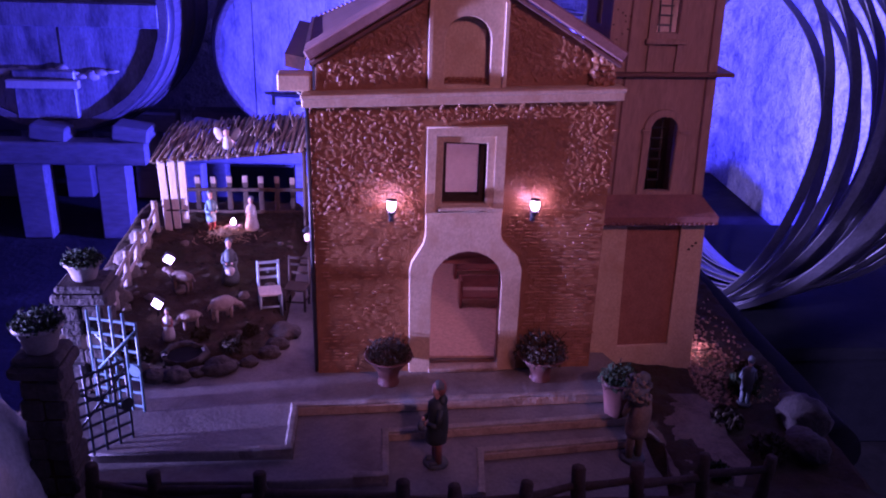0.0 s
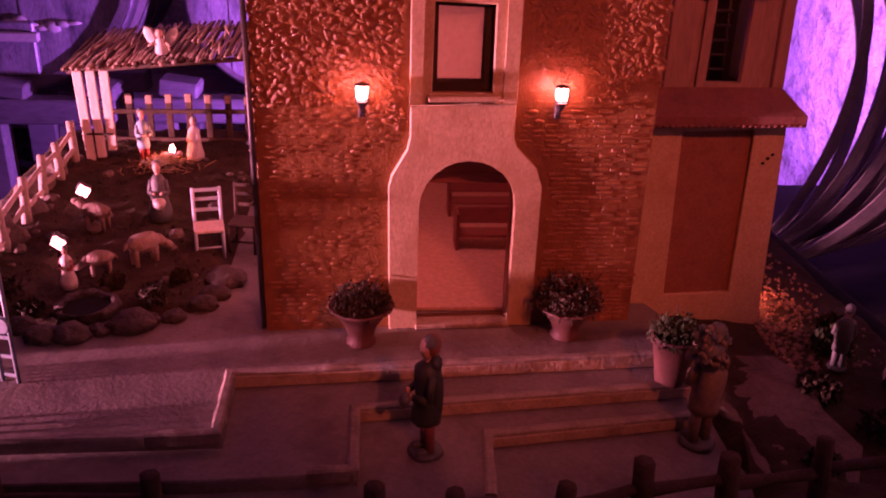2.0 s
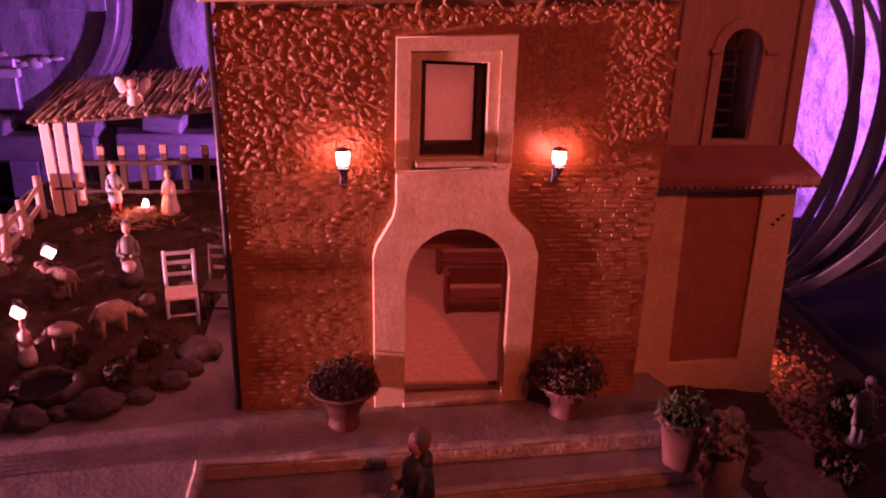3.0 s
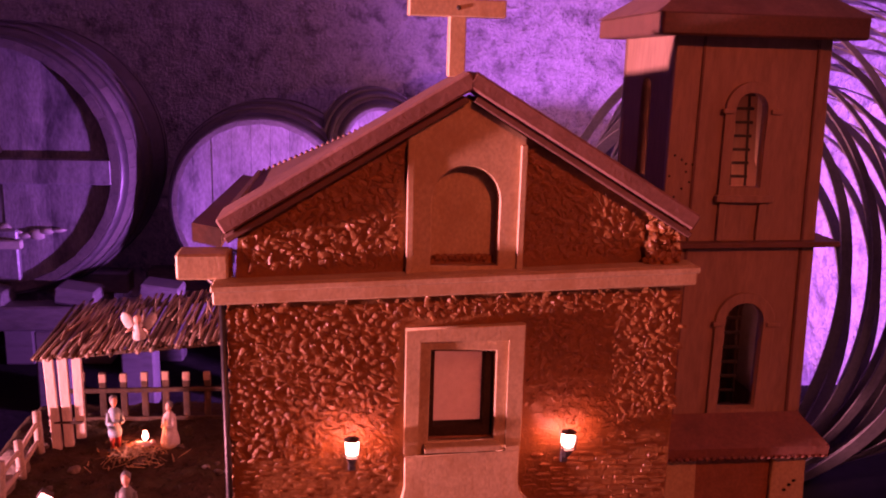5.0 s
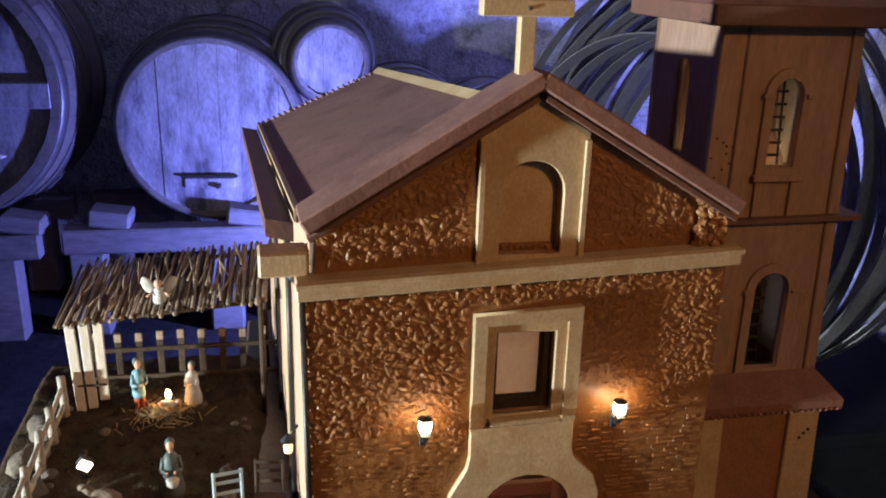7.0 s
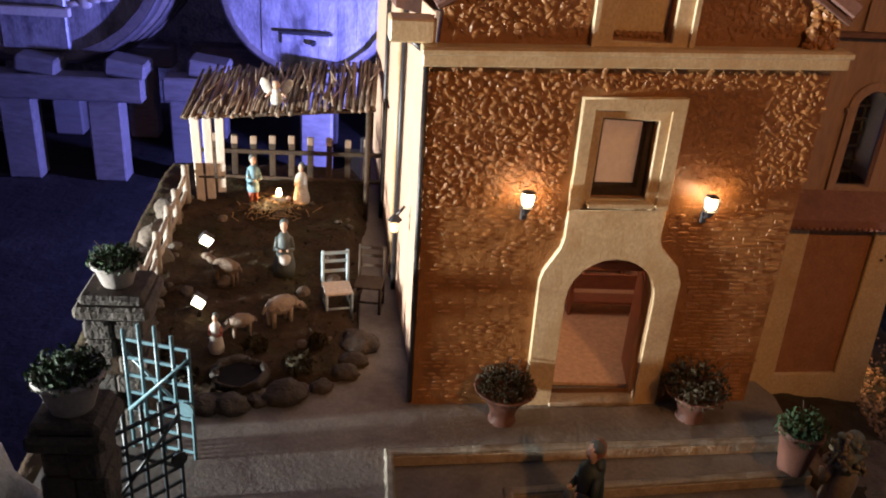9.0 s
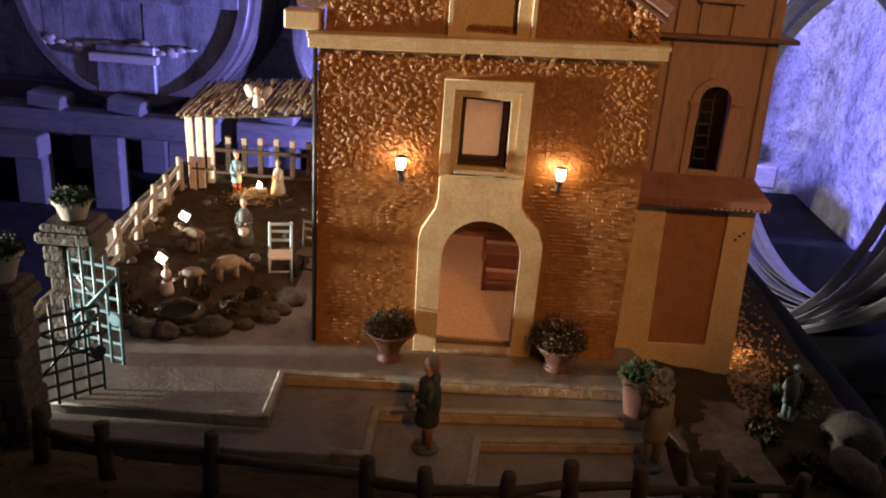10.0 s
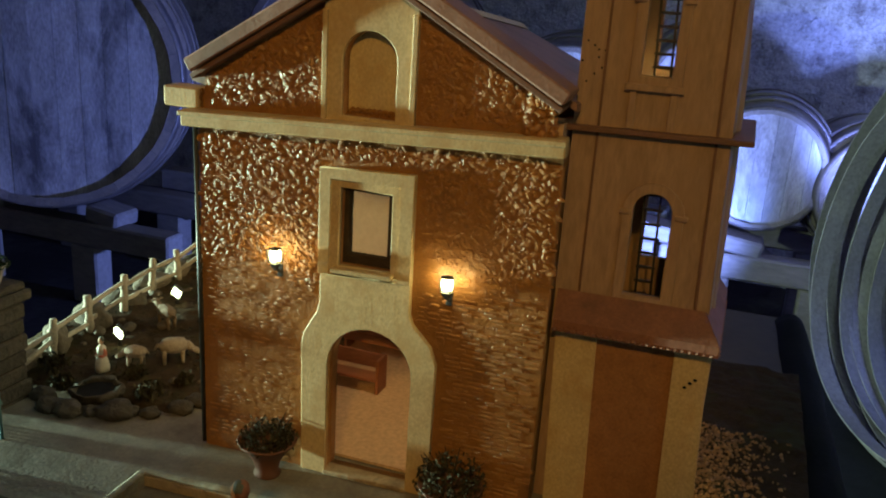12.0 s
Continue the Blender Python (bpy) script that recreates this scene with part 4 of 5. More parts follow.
def lantern(place, label, watts, turn=0):
    t = thing("wall_lantern", label, "lantern", place, turn, "wall lanterns of the church")
    part("bracket", rod((0, 0.012, -0.026), (0, -0.002, -0.016), 0.0018), M["iron"], t, "dark iron bracket", True)
    part("back_plate", boxm((0.007, 0.003, 0.016), Matrix.Translation((0, 0.0125, -0.024)), 0.0006), M["iron"], t)
    part("base_cup", lathe([(0.002, -0.020), (0.006, -0.014), (0.008, -0.011), (0, -0.011)], 6), M["iron"], t)
    part("glass_bulb", lathe([(0, -0.0095), (0.0058, -0.0085), (0.0070, -0.002), (0.0062, 0.004), (0, 0.0055)], 10), M["bulb"], t, "lit warm bulb", True)
    for k in range(4):
        a = math.pi / 4 + k * math.pi / 2
        part("cage_bar", rod((0.0082 * math.cos(a), 0.0082 * math.sin(a), -0.011), (0.0100 * math.cos(a), 0.0100 * math.sin(a), 0.006), 0.0008, seg=4), M["iron"], t)
    part("cap", lathe([(0.0084, 0.0055), (0.0078, 0.0062), (0.004, 0.0074), (0.0010, 0.0086), (0, 0.0088)], 6), M["iron"], t, "flat iron cap")
    for sx in (-1, 1):
        lamp("lantern_light", "POINT", (place[0] + sx * 0.013, place[1] + 0.001, place[2] + 0.002), watts / 2, (1.0, 0.66, 0.40), 0.003)
    return t


lantern((-0.104, -0.0265, 0.291), "small lit iron lantern on the brown facade", 0.062)
lantern((0.109, -0.013, 0.289), "small lit iron lantern on the brown facade", 0.062)
x, y, _ = nave(-0.228, 0.14, 0)
sl = thing("side_lantern", "small iron lantern on the church side wall", "lantern", (x - 0.006, y, 0.17))
part("bracket", rod((0.012, 0, 0.03), (0, 0, 0.014), 0.002), M["iron"], sl, smooth=True)
part("glass_bulb", lathe([(0, -0.008), (0.005, -0.006), (0.006, 0.003), (0, 0.008)], 8), M["dim_bulb"], sl, "dim warm bulb", True)
part("cap", lathe([(0.010, 0.010), (0.003, 0.018), (0, 0.019)], 6), M["iron"], sl)


# ---- figurines: plain clay shapes ----
def figurine(name, label, place, h, robe, cloak, turn=0, kneel=False, extra=None, hat=None, slim=1.0):
    """A clay figure as one plain mesh: robe, cloak, arms, head."""
    s = h / 0.14
    bm = bmesh.new()
    rng = random.Random(int(place[0] * 977 + place[1] * 331))
    if kneel:
        lathe([(0.030 * s, 0), (0.031 * s, 0.02 * s), (0.024 * s, 0.045 * s), (0.019 * s, 0.07 * s), (0.020 * s, 0.085 * s), (0.010 * s, 0.098 * s)], 14, None, 0, bm, 0.06)
        top = 0.098
    else:
        for sx in (-1, 1):
            rod((sx * 0.010 * s, 0.002, 0.006 * s), (sx * 0.009 * s, 0, 0.055 * s), 0.0065 * s, 0.0085 * s, 8, bm, 0)
            boxm((0.011 * s, 0.022 * s, 0.008 * s), Matrix.Translation((sx * 0.010 * s, -0.006 * s, 0.007 * s)), 0.002 * s, 3, bm)
        lathe([(0.020 * s, 0.042 * s), (0.021 * s, 0.05 * s), (0.016 * s, 0.075 * s), (0.019 * s, 0.095 * s), (0.018 * s, 0.106 * s), (0.008 * s, 0.114 * s)], 14, None, 1, bm, 0.07)
        lathe([(0.024 * s, 0), (0.024 * s, 0.005 * s), (0.020 * s, 0.006 * s)], 12, None, 3, bm, 0.08)
        top = 0.114
    # arms towards the front
    for sx in (-1, 1):
        sh, el, ha = Vector((sx * 0.018 * s, 0, (top - 0.012) * s)), Vector((sx * 0.025 * s, -0.006 * s, (top - 0.038) * s)), Vector((sx * 0.010 * s, -0.024 * s, (top - 0.036) * s))
        rod(sh, el, 0.0062 * s, 0.0055 * s, 8, bm, 1)
        rod(el, ha, 0.0055 * s, 0.004 * s, 8, bm, 1)
        blob((0.0045 * s,) * 3, Matrix.Translation(ha), 0.1, 1, 2, bm)
    # cloak over the back
    blob((0.021 * s, 0.014 * s, 0.034 * s), Matrix.Translation((0, 0.008 * s, (top - 0.038) * s)), 0.18, 2, 1, bm, 2.5, place[0] * 9)
    rod((0, 0, (top - 0.004) * s), (0, 0, (top + 0.006) * s), 0.005 * s, 0.005 * s, 8, bm, 2)
    blob((0.0105 * s, 0.011 * s, 0.0135 * s), Matrix.Translation((0, -0.001 * s, (top + 0.015) * s)), 0.05, 2, 2, bm)
    blob((0.0125 * s, 0.012 * s, 0.0115 * s), Matrix.Translation((0, 0.003 * s, (top + 0.0195) * s)), 0.12, 2, 3, bm)
    if hat:
        lathe([(0.019 * s, (top + 0.022) * s), (0.018 * s, (top + 0.0245) * s), (0.010 * s, (top + 0.026) * s), (0.009 * s, (top + 0.036) * s), (0, (top + 0.037) * s)], 12, None, 3, bm)
    if extra == "bundle":
        for k in range(90):
            a, e = rng.uniform(0, 6.3), rng.uniform(-0.4, 1.3)
            c = Vector((0.016, 0.012, top + 0.004)) * s
            d = Vector((math.cos(a) * math.cos(e), math.sin(a) * math.cos(e), math.sin(e)))
            m = Matrix.Translation(c + d * rng.uniform(0.012, 0.026) * s) @ d.to_track_quat("X", "Z").to_matrix().to_4x4()
            blob((0.0075 * s * rng.uniform(0.6, 1.2), 0.0045 * s, 0.0026 * s), m @ pose(0, 0, 0, rng.uniform(-60, 60), rng.uniform(-50, 50), rng.uniform(-60, 60)), 0.25, 1, 3 if k % 2 else 1, bm, 2, k * 1.0)
        blob((0.020 * s, 0.017 * s, 0.018 * s), Matrix.Translation((0.016 * s, 0.012 * s, (top + 0.002) * s)), 0.3, 2, 3, bm, 3)
    if extra == "scarf":
        blob((0.0125 * s, 0.0125 * s, 0.0140 * s), Matrix.Translation((0, 0.004 * s, (top + 0.017) * s)), 0.10, 2, 0, bm, 2.5)
        blob((0.016 * s, 0.011 * s, 0.010 * s), Matrix.Translation((0, 0.008 * s, (top - 0.004) * s)), 0.15, 2, 1, bm, 2.5)
        blob((0.010 * s, 0.008 * s, 0.008 * s), Matrix.Translation((0.004 * s, -0.032 * s, (top - 0.040) * s)), 0.2, 2, 3, bm, 2.5)
    if extra == "sack":
        blob((0.017 * s, 0.015 * s, 0.028 * s), Matrix.Translation((-0.016 * s, 0.016 * s, (top - 0.030) * s)), 0.2, 2, 3, bm, 2)
    if extra == "lap":
        blob((0.018 * s, 0.016 * s, 0.014 * s), Matrix.Translation((0, -0.020 * s, 0.040 * s)), 0.2, 2, 4, bm, 2)
    for v in bm.verts:
        v.co.x, v.co.y = v.co.x * 0.76 * slim, v.co.y * 0.80 * slim
    ob = part(name, bm, [M[robe], M[cloak], M["skin"], M["cloth_dark"], M["cloth_white"]], smooth=True)
    ob.matrix_basis = pose(*place, 0, 0, turn)
    return tagged(ob, label, "figurine", "clay figurines")


figurine("figurine", "clay shepherd figurine in dark green robe on the church steps", (-0.040, -0.207, -0.0315), 0.132, "skin_dark", "cloth_deep", 285, slim=0.98, extra="scarf")
figurine("figurine", "clay figurine carrying a leafy bundle on the square", (0.250, -0.180, -0.0455), 0.142, "cloth_ochre", "cloth_ochre", 195, extra="bundle")
figurine("figurine", "clay figurine in dark coat standing beside a boulder", (0.462, -0.060, -0.030), 0.085, "cloth_dark", "cloth_dark", 160)
figurine("figurine", "clay standing figurine in blue mantle and red robe", (-0.478, 0.520, 0.030), 0.092, "cloth_red", "cloth_blue", 35)
figurine("figurine", "clay kneeling figurine in pale mantle by the straw", (-0.396, 0.530, 0.032), 0.085, "cloth_white", "cloth_white", -35, True)
figurine("figurine", "clay seated spinner figurine with white apron", (-0.402, 0.290, 0.020), 0.098, "cloth_dark", "cloth_dark", 5, True, "lap")
figurine("figurine", "clay crouching figurine with white cloth by the pool", (-0.470, 0.085, 0.010), 0.062, "cloth_white", "cloth_red", -10, True)


def angel():
    bm = bmesh.new()
    lathe([(0.004, 0), (0.013, 0.004), (0.010, 0.022), (0.008, 0.030), (0.004, 0.034)], 10, pose(0, 0, 0, 20), 0, bm, 0.05)
    blob((0.0075, 0.0075, 0.009), Matrix.Translation((0, -0.012, 0.040)), 0.05, 2, 1, bm)
    for sx in (-1, 1):
        blob((0.010, 0.003, 0.019), Matrix.Translation((sx * 0.020, -0.002, 0.034)) @ pose(0, 0, 0, 0, sx * 28, 0), 0.12, 2, 0, bm)
        rod((sx * 0.008, -0.008, 0.024), (sx * 0.020, -0.020, 0.018), 0.003, 0.002, 7, bm, 1)
    ob = part("angel_figurine", bm, [M["cloth_white"], M["skin"]], smooth=True)
    ob.matrix_basis = pose(-0.437, 0.538, 0.212) @ Matrix.Scale(0.85, 4)
    tagged(ob, "small pale winged clay figurine on the stable roof", "figurine", "clay figurines")


angel()
bm = bmesh.new()
blob((0.016, 0.008, 0.006), None, 0.1, 2, 0, bm)
blob((0.005, 0.005, 0.005), Matrix.Translation((0.018, 0, 0.003)), 0.05, 2, 1, bm)
baby = part("cradle_figurine", bm, [M["cloth_white"], M["skin"]], smooth=True)
baby.matrix_basis = pose(-0.434, 0.500, 0.050)
tagged(baby, "tiny swaddled clay figurine lying on straw", "figurine", "clay figurines")


def sheep(place, turn, graze, s=1.0, label="small cream clay sheep on the meadow"):
    bm = bmesh.new()
    blob((0.026 * s, 0.014 * s, 0.0145 * s), Matrix.Translation((0, 0, 0.030 * s)), 0.14, 3, 0, bm, 4)
    hx, hz = (0.033 * s, 0.018 * s) if graze else (0.034 * s, 0.043 * s)
    rod((0.020 * s, 0, 0.032 * s), (hx, 0, hz), 0.008 * s, 0.006 * s, 8, bm, 0)
    blob((0.010 * s, 0.006 * s, 0.0065 * s), Matrix.Translation((hx + 0.003 * s, 0, hz)) @ pose(0, 0, 0, 0, 35 if graze else 10, 0), 0.06, 2, 0, bm)
    for sy in (-1, 1):
        blob((0.002 * s, 0.006 * s, 0.0025 * s), Matrix.Translation((hx - 0.002 * s, sy * 0.008 * s, hz + 0.005 * s)), 0.05, 1, 0, bm)
        for lx in (-0.016, 0.014):
            rod((lx * s, sy * 0.007 * s, 0.024 * s), (lx * s, sy * 0.007 * s, -0.002), 0.0042 * s, 0.003 * s, 7, bm, 0)
    rod((-0.025 * s, 0, 0.034 * s), (-0.031 * s, 0, 0.024 * s), 0.003 * s, 0.002 * s, 6, bm, 0)
    ob = part("sheep_figurine", bm, M["fleece_brown" if "brownish" in label else "fleece"], smooth=True)
    ob.matrix_basis = pose(*place, 0, 0, turn)
    return tagged(ob, label, "sheep figurine", "sheep on the meadow")


sheep((-0.395, 0.160, hill(-0.395, 0.16) + 0.001), 40, True, 0.92)
sheep((-0.485, 0.262, hill(-0.485, 0.262) + 0.001), 160, False, 0.85, "brownish clay sheep resting among the grass")
sheep((-0.445, 0.130, hill(-0.445, 0.13) + 0.001), 200, True, 0.7, "small clay lamb bending to the ground")


# ---- lit lamp blocks on the meadow ----
def lamp_block(place, turn):
    t = thing("led_lamp", "small glowing white lamp block on the meadow", "lamp", place, turn, "glowing meadow lamps")
    part("stem", rod((0, 0, -0.004), (0, 0.002, 0.014), 0.003), M["iron"], t, "dark stem", True)
    part("lens", boxm((0.017, 0.006, 0.018), Matrix.Translation((0, -0.002, 0.022)) @ pose(0, 0, 0, 25, 32, 0), 0.0015), M["led"], t, "bright white lens")
    part("housing", boxm((0.019, 0.007, 0.020), Matrix.Translation((0, 0.0045, 0.025)) @ pose(0, 0, 0, 25, 32, 0), 0.0015), M["iron"], t)


lamp_block((-0.529, 0.350, hill(-0.529, 0.35)), 8)
lamp_block((-0.508, 0.170, hill(-0.508, 0.17)), -6)


# ---- pots and plants ----
def pot(place, r, h, label, material="terracotta", plant="leaf", count=260, spread=1.25, rise=0.9, leaf=0.0045, seed=1, group="flower pots", flare=False):
    t = thing("plant_pot", label, "plant pot", place, 0, group)
    rows = [(r * 0.62, 0), (r * 0.66, h * 0.1), (r * 0.90, h * 0.78), (r * 0.93, h * 0.80), (r * 1.02, h * 0.84), (r * 1.04, h * 0.96), (r * 1.0, h), (r * 0.90, h * 0.99), (r * 0.86, h * 0.88), (0, h * 0.88)]
    if flare:
        rows = [(r * 0.50, 0), (r * 0.52, h * 0.06), (r * 0.42, h * 0.14), (r * 0.55, h * 0.45), (r * 0.90, h * 0.82), (r * 1.12, h * 0.93), (r * 1.15, h * 0.98), (r * 1.10, h), (r * 0.90, h * 0.92), (0, h * 0.84)]
    part("pot", lathe(rows, 26), M[material], t, smooth=True)
    rng = random.Random(seed)
    vs, fs = leaves(int(count * 2.2), (0, 0, h * 0.9), (r * spread, r * spread, r * rise), leaf * 0.72, rng)
    part("foliage", tri_soup("foliage", vs, fs, M[plant]), None, t, "dense small leaves")
    bm = bmesh.new()
    for k in range(9):
        a = rng.uniform(0, 6.3)
        rod((0, 0, h * 0.85), (r * 0.9 * spread * math.cos(a), r * 0.9 * spread * math.sin(a), h * 0.9 + r * rise * rng.uniform(0.3, 1.0)), 0.0011, 0.0006, 5, bm)
    part("twig_core", bm, M["twig"], t)
    return t


pot((-0.106, -0.040, 0.0), 0.033, 0.050, "terracotta pot with dark bushy plant beside the door", "terracotta", "leaf_dry", 520, 1.12, 0.90, 0.0040, 3, flare=True)
pot((0.135, -0.028, 0.0), 0.034, 0.044, "terracotta pot with trailing dark plant beside the door", "terracotta", "leaf_dry", 420, 1.25, 1.30, 0.0046, 4, flare=True)
pot((0.240, -0.105, -0.016), 0.026, 0.060, "dark terracotta pot with green plant at the steps", "terracotta", "leaf", 300, 1.15, 1.2, 0.0048, 5)


# ---- gate pillars, gate, boulder wall ----
def pillar(place, h, w, label, seed):
    t = thing("gate_pillar", label, "pillar", place, 0, "gate pillars")
    rng = random.Random(seed)
    z = 0.0
    rows = 7
    for k in range(rows):
        hh = (h - 0.03) / rows
        for s in range(2):
            off = rng.uniform(-0.002, 0.002)
            part("stone", boxm((w * (0.49 + rng.uniform(-0.05, 0.05)), w + rng.uniform(-0.006, 0.006), hh * rng.uniform(0.88, 1.0)), Matrix.Translation(((s - 0.5) * w * 0.5 + off, off, z + hh / 2)) @ pose(0, 0, 0, 0, 0, rng.uniform(-3, 3)), 0.003), M["dark_rock"], t)
        z += hh
    part("core", boxm((w * 0.86, w * 0.86, h - 0.026), Matrix.Translation((0, 0, (h - 0.026) / 2)), 0.002), M["earth"], t)
    part("cap", boxm((w * 1.28, w * 1.28, 0.016), Matrix.Translation((0, 0, h - 0.018)), 0.004), M["dark_rock"], t, "flat rough cap stone")
    part("cap_top", boxm((w * 1.1, w * 1.1, 0.012), Matrix.Translation((0, 0, h - 0.005)), 0.004), M["dark_rock"], t)
    return t


FP, NP = (-0.548, -0.038), (-0.515, -0.290)
pillar((FP[0], FP[1], -0.02), 0.195, 0.062, "rough stone gate pillar with flat cap", 1)
pot((FP[0], FP[1], 0.176), 0.026, 0.028, "pale bowl with green plant on a gate pillar", "pale_pot", "leaf", 300, 1.15, 0.75, 0.0045, 8)
pillar((NP[0], NP[1], -0.022), 0.220, 0.050, "dark rough stone gate pillar near the front edge", 2)
pot((NP[0], NP[1], 0.199), 0.028, 0.034, "pale bowl with dark plant on a gate pillar", "pale_pot", "leaf", 320, 1.1, 0.8, 0.0045, 9)


def gate_leaf(place, turn, w, h, material, label):
    t = thing("gate_leaf", label, "iron gate", place, turn, "leaves of the iron gate")
    for k in range(5):
        x = w * k / 4
        part("upright", rod((x, 0, 0.0), (x, 0, h * (0.90 + 0.1 * math.sin(math.pi * k / 4 + 0.3))), 0.0023, seg=6), M[material], t, smooth=True)
    for k in range(7):
        z = h * (0.05 + 0.135 * k)
        part("crossbar", boxm((w, 0.0026, 0.0042), Matrix.Translation((w / 2, 0.0004, z)), 0.0005), M[material], t)
    part("brace", rod((0, -0.003, h * 0.32), (w, -0.003, h * 0.80), 0.0020, seg=6), M[material], t, smooth=True)
    part("brace", rod((0, 0.003, h * 0.75), (w, 0.003, h * 0.30), 0.0022, seg=6), M[material], t, smooth=True)
    part("lock_plate", lathe([(0.009, 0), (0.009, 0.003), (0, 0.0032)], 14, Matrix.Translation((w * 0.93, -0.003, h * 0.42)) @ pose(0, 0, 0, 90)), M[material], t, "round lock plate")
    return t


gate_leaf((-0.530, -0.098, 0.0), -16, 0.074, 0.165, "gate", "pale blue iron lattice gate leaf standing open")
# this leaf's shadow is in its near-black colour
gate_leaf((-0.512, -0.236, 0.0), 45, 0.076, 0.140, "gate_shaded", "iron lattice gate leaf with shadow painted in as near-black")

bm = blob((0.088, 0.105, 0.185), None, 0.28, 4, 0, None, 1.6, 2.0)
for v in bm.verts:
    v.co.z = max(v.co.z, -0.075)
bw = part("boulder_wall", bm, M["white_rock"], smooth=True)
bw.matrix_basis = pose(-0.618, -0.345, 0.022)
tagged(bw, "whitewashed rough plaster boulder outside the gate", "boulder")


def boulder(place, radii, seed, label="rough brown model stone", material="rock", group="stones of the meadow rim", turn=0):
    ob = part("stone", blob(radii, None, 0.25, 3, 0, None, 1.8, seed), M[material], smooth=True)
    ob.matrix_basis = pose(*place, 0, 0, turn)
    return tagged(ob, label, "stone", group)


rng = random.Random(11)
rim = [(-0.50, -0.012), (-0.468, -0.024), (-0.438, -0.022), (-0.408, -0.018), (-0.378, -0.006), (-0.352, 0.008), (-0.326, 0.022), (-0.305, 0.046), (-0.292, 0.076), (-0.288, 0.108), (-0.286, 0.140)]
for k, (x, y) in enumerate(rim):
    s = rng.uniform(0.6, 1.3)
    boulder((x + rng.uniform(-0.006, 0.006), y + rng.uniform(-0.006, 0.008), 0.005 * s), (0.021 * s, 0.017 * s, 0.012 * s), k * 1.3, "rough dark model stone", "dark_rock", turn=rng.uniform(-25, 25))
for k in range(26):
    x, y = rng.uniform(-0.60, -0.30), rng.uniform(0.02, 0.55)
    s = rng.uniform(0.25, 0.75)
    boulder((x, y, hill(x, y) + 0.003 * s), (0.018 * s, 0.014 * s, 0.011 * s), k * 2.1, "small rough stone lying on the meadow", turn=rng.uniform(0, 180), group="stones on the meadow")
boulder((0.530, -0.120, -0.012), (0.032, 0.045, 0.036), 4.4, "large rounded dark boulder at the board edge", "dark_rock", "boulders", 20)
boulder((0.500, -0.20, -0.012), (0.026, 0.036, 0.022), 6.4, "rounded dark boulder at the board edge", "dark_rock", "boulders", 20)

# dark pool in the meadow
pool = thing("well", "dark stone-edged water hole in the meadow", "well", (-0.432, 0.030, 0.004))
part("rim", lathe([(0.037, 0), (0.036, 0.010), (0.033, 0.013), (0.030, 0.011), (0.028, 0.003), (0, 0.003)], 18, None, 0, None, 0.22), M["dark_rock"], pool, smooth=True)
part("water", lathe([(0.0285, 0.003), (0.0285, 0.006), (0, 0.006)], 18), M["drape"], pool)


# ---- chairs ----
def chair(place, turn, material, label):
    t = thing("chair", label, "chair", place, turn, "small chairs by the church wall")
    w, d, hs, hb = 0.036, 0.034, 0.042, 0.092
    for sx in (-1, 1):
        part("back_leg", rod((sx * w / 2, d / 2, 0), (sx * w / 2, d / 2 + 0.006, hb), 0.0024, seg=6), M[material], t, smooth=True)
        part("front_leg", rod((sx * w / 2, -d / 2, 0), (sx * w / 2, -d / 2, hs), 0.0024, seg=6), M[material], t, smooth=True)
        part("side_rail", rod((sx * w / 2, -d / 2, 0.018), (sx * w / 2, d / 2, 0.018), 0.0016, seg=6), M[material], t, smooth=True)
    part("seat", boxm((w + 0.004, d + 0.004, 0.004), Matrix.Translation((0, 0, hs)), 0.001), M["pale_wood"] if material == "chair_paint" else M[material], t, "flat seat")
    for z in (0.060, 0.076, 0.089):
        part("back_slat", boxm((w, 0.0022, 0.005), Matrix.Translation((0, d / 2 + 0.0045, z)), 0.0005), M[material], t)
    part("front_rail", rod((-w / 2, -d / 2, 0.018), (w / 2, -d / 2, 0.018), 0.0016, seg=6), M[material], t, smooth=True)


chair((-0.318, 0.205, 0.0), 12, "chair_paint", "pale blue painted model chair by the church")
chair((-0.272, 0.225, 0.0), -8, "twig", "dark wooden model chair against the church wall")


# ---- the stable ----
stable = thing("stable", "small open stable with a roof of dry twigs", "model stable")
EY, BY = 0.520, 0.735
rng = random.Random(21)
n = 84
for k in range(n):
    u = k / (n - 1)
    x = -0.590 + 0.318 * u
    z0 = 0.188 + 0.030 * u
    x2 = x + 0.004 * rng.uniform(-1, 1)
    tw = part("roof_twig", rod((x + rng.uniform(-0.003, 0.003), EY - rng.uniform(0, 0.022), z0 + rng.uniform(-0.002, 0.005)), (x2, BY + rng.uniform(-0.02, 0.02), z0 + 0.022 + rng.uniform(-0.003, 0.004)), rng.uniform(0.0022, 0.0040), rng.uniform(0.0018, 0.003), 6, wob=0.12), M["bark"] if k % 3 else M["twig"], stable, smooth=True)
for k in range(40):
    u = rng.random()
    x = -0.585 + 0.31 * u
    v = rng.uniform(0, 0.6)
    z0 = 0.188 + 0.030 * u + 0.022 * v
    part("roof_twig", rod((x, EY + 0.2 * v, z0 + 0.005), (x + rng.uniform(-0.02, 0.02), EY + 0.2 * v + rng.uniform(0.04, 0.1), z0 + 0.016), rng.uniform(0.0015, 0.003), 0.0015, 5), M["bark"], stable, smooth=True)
part("roof_beam", rod((-0.592, EY + 0.012, 0.181), (-0.270, EY + 0.012, 0.210), 0.004), M["twig"], stable, smooth=True)
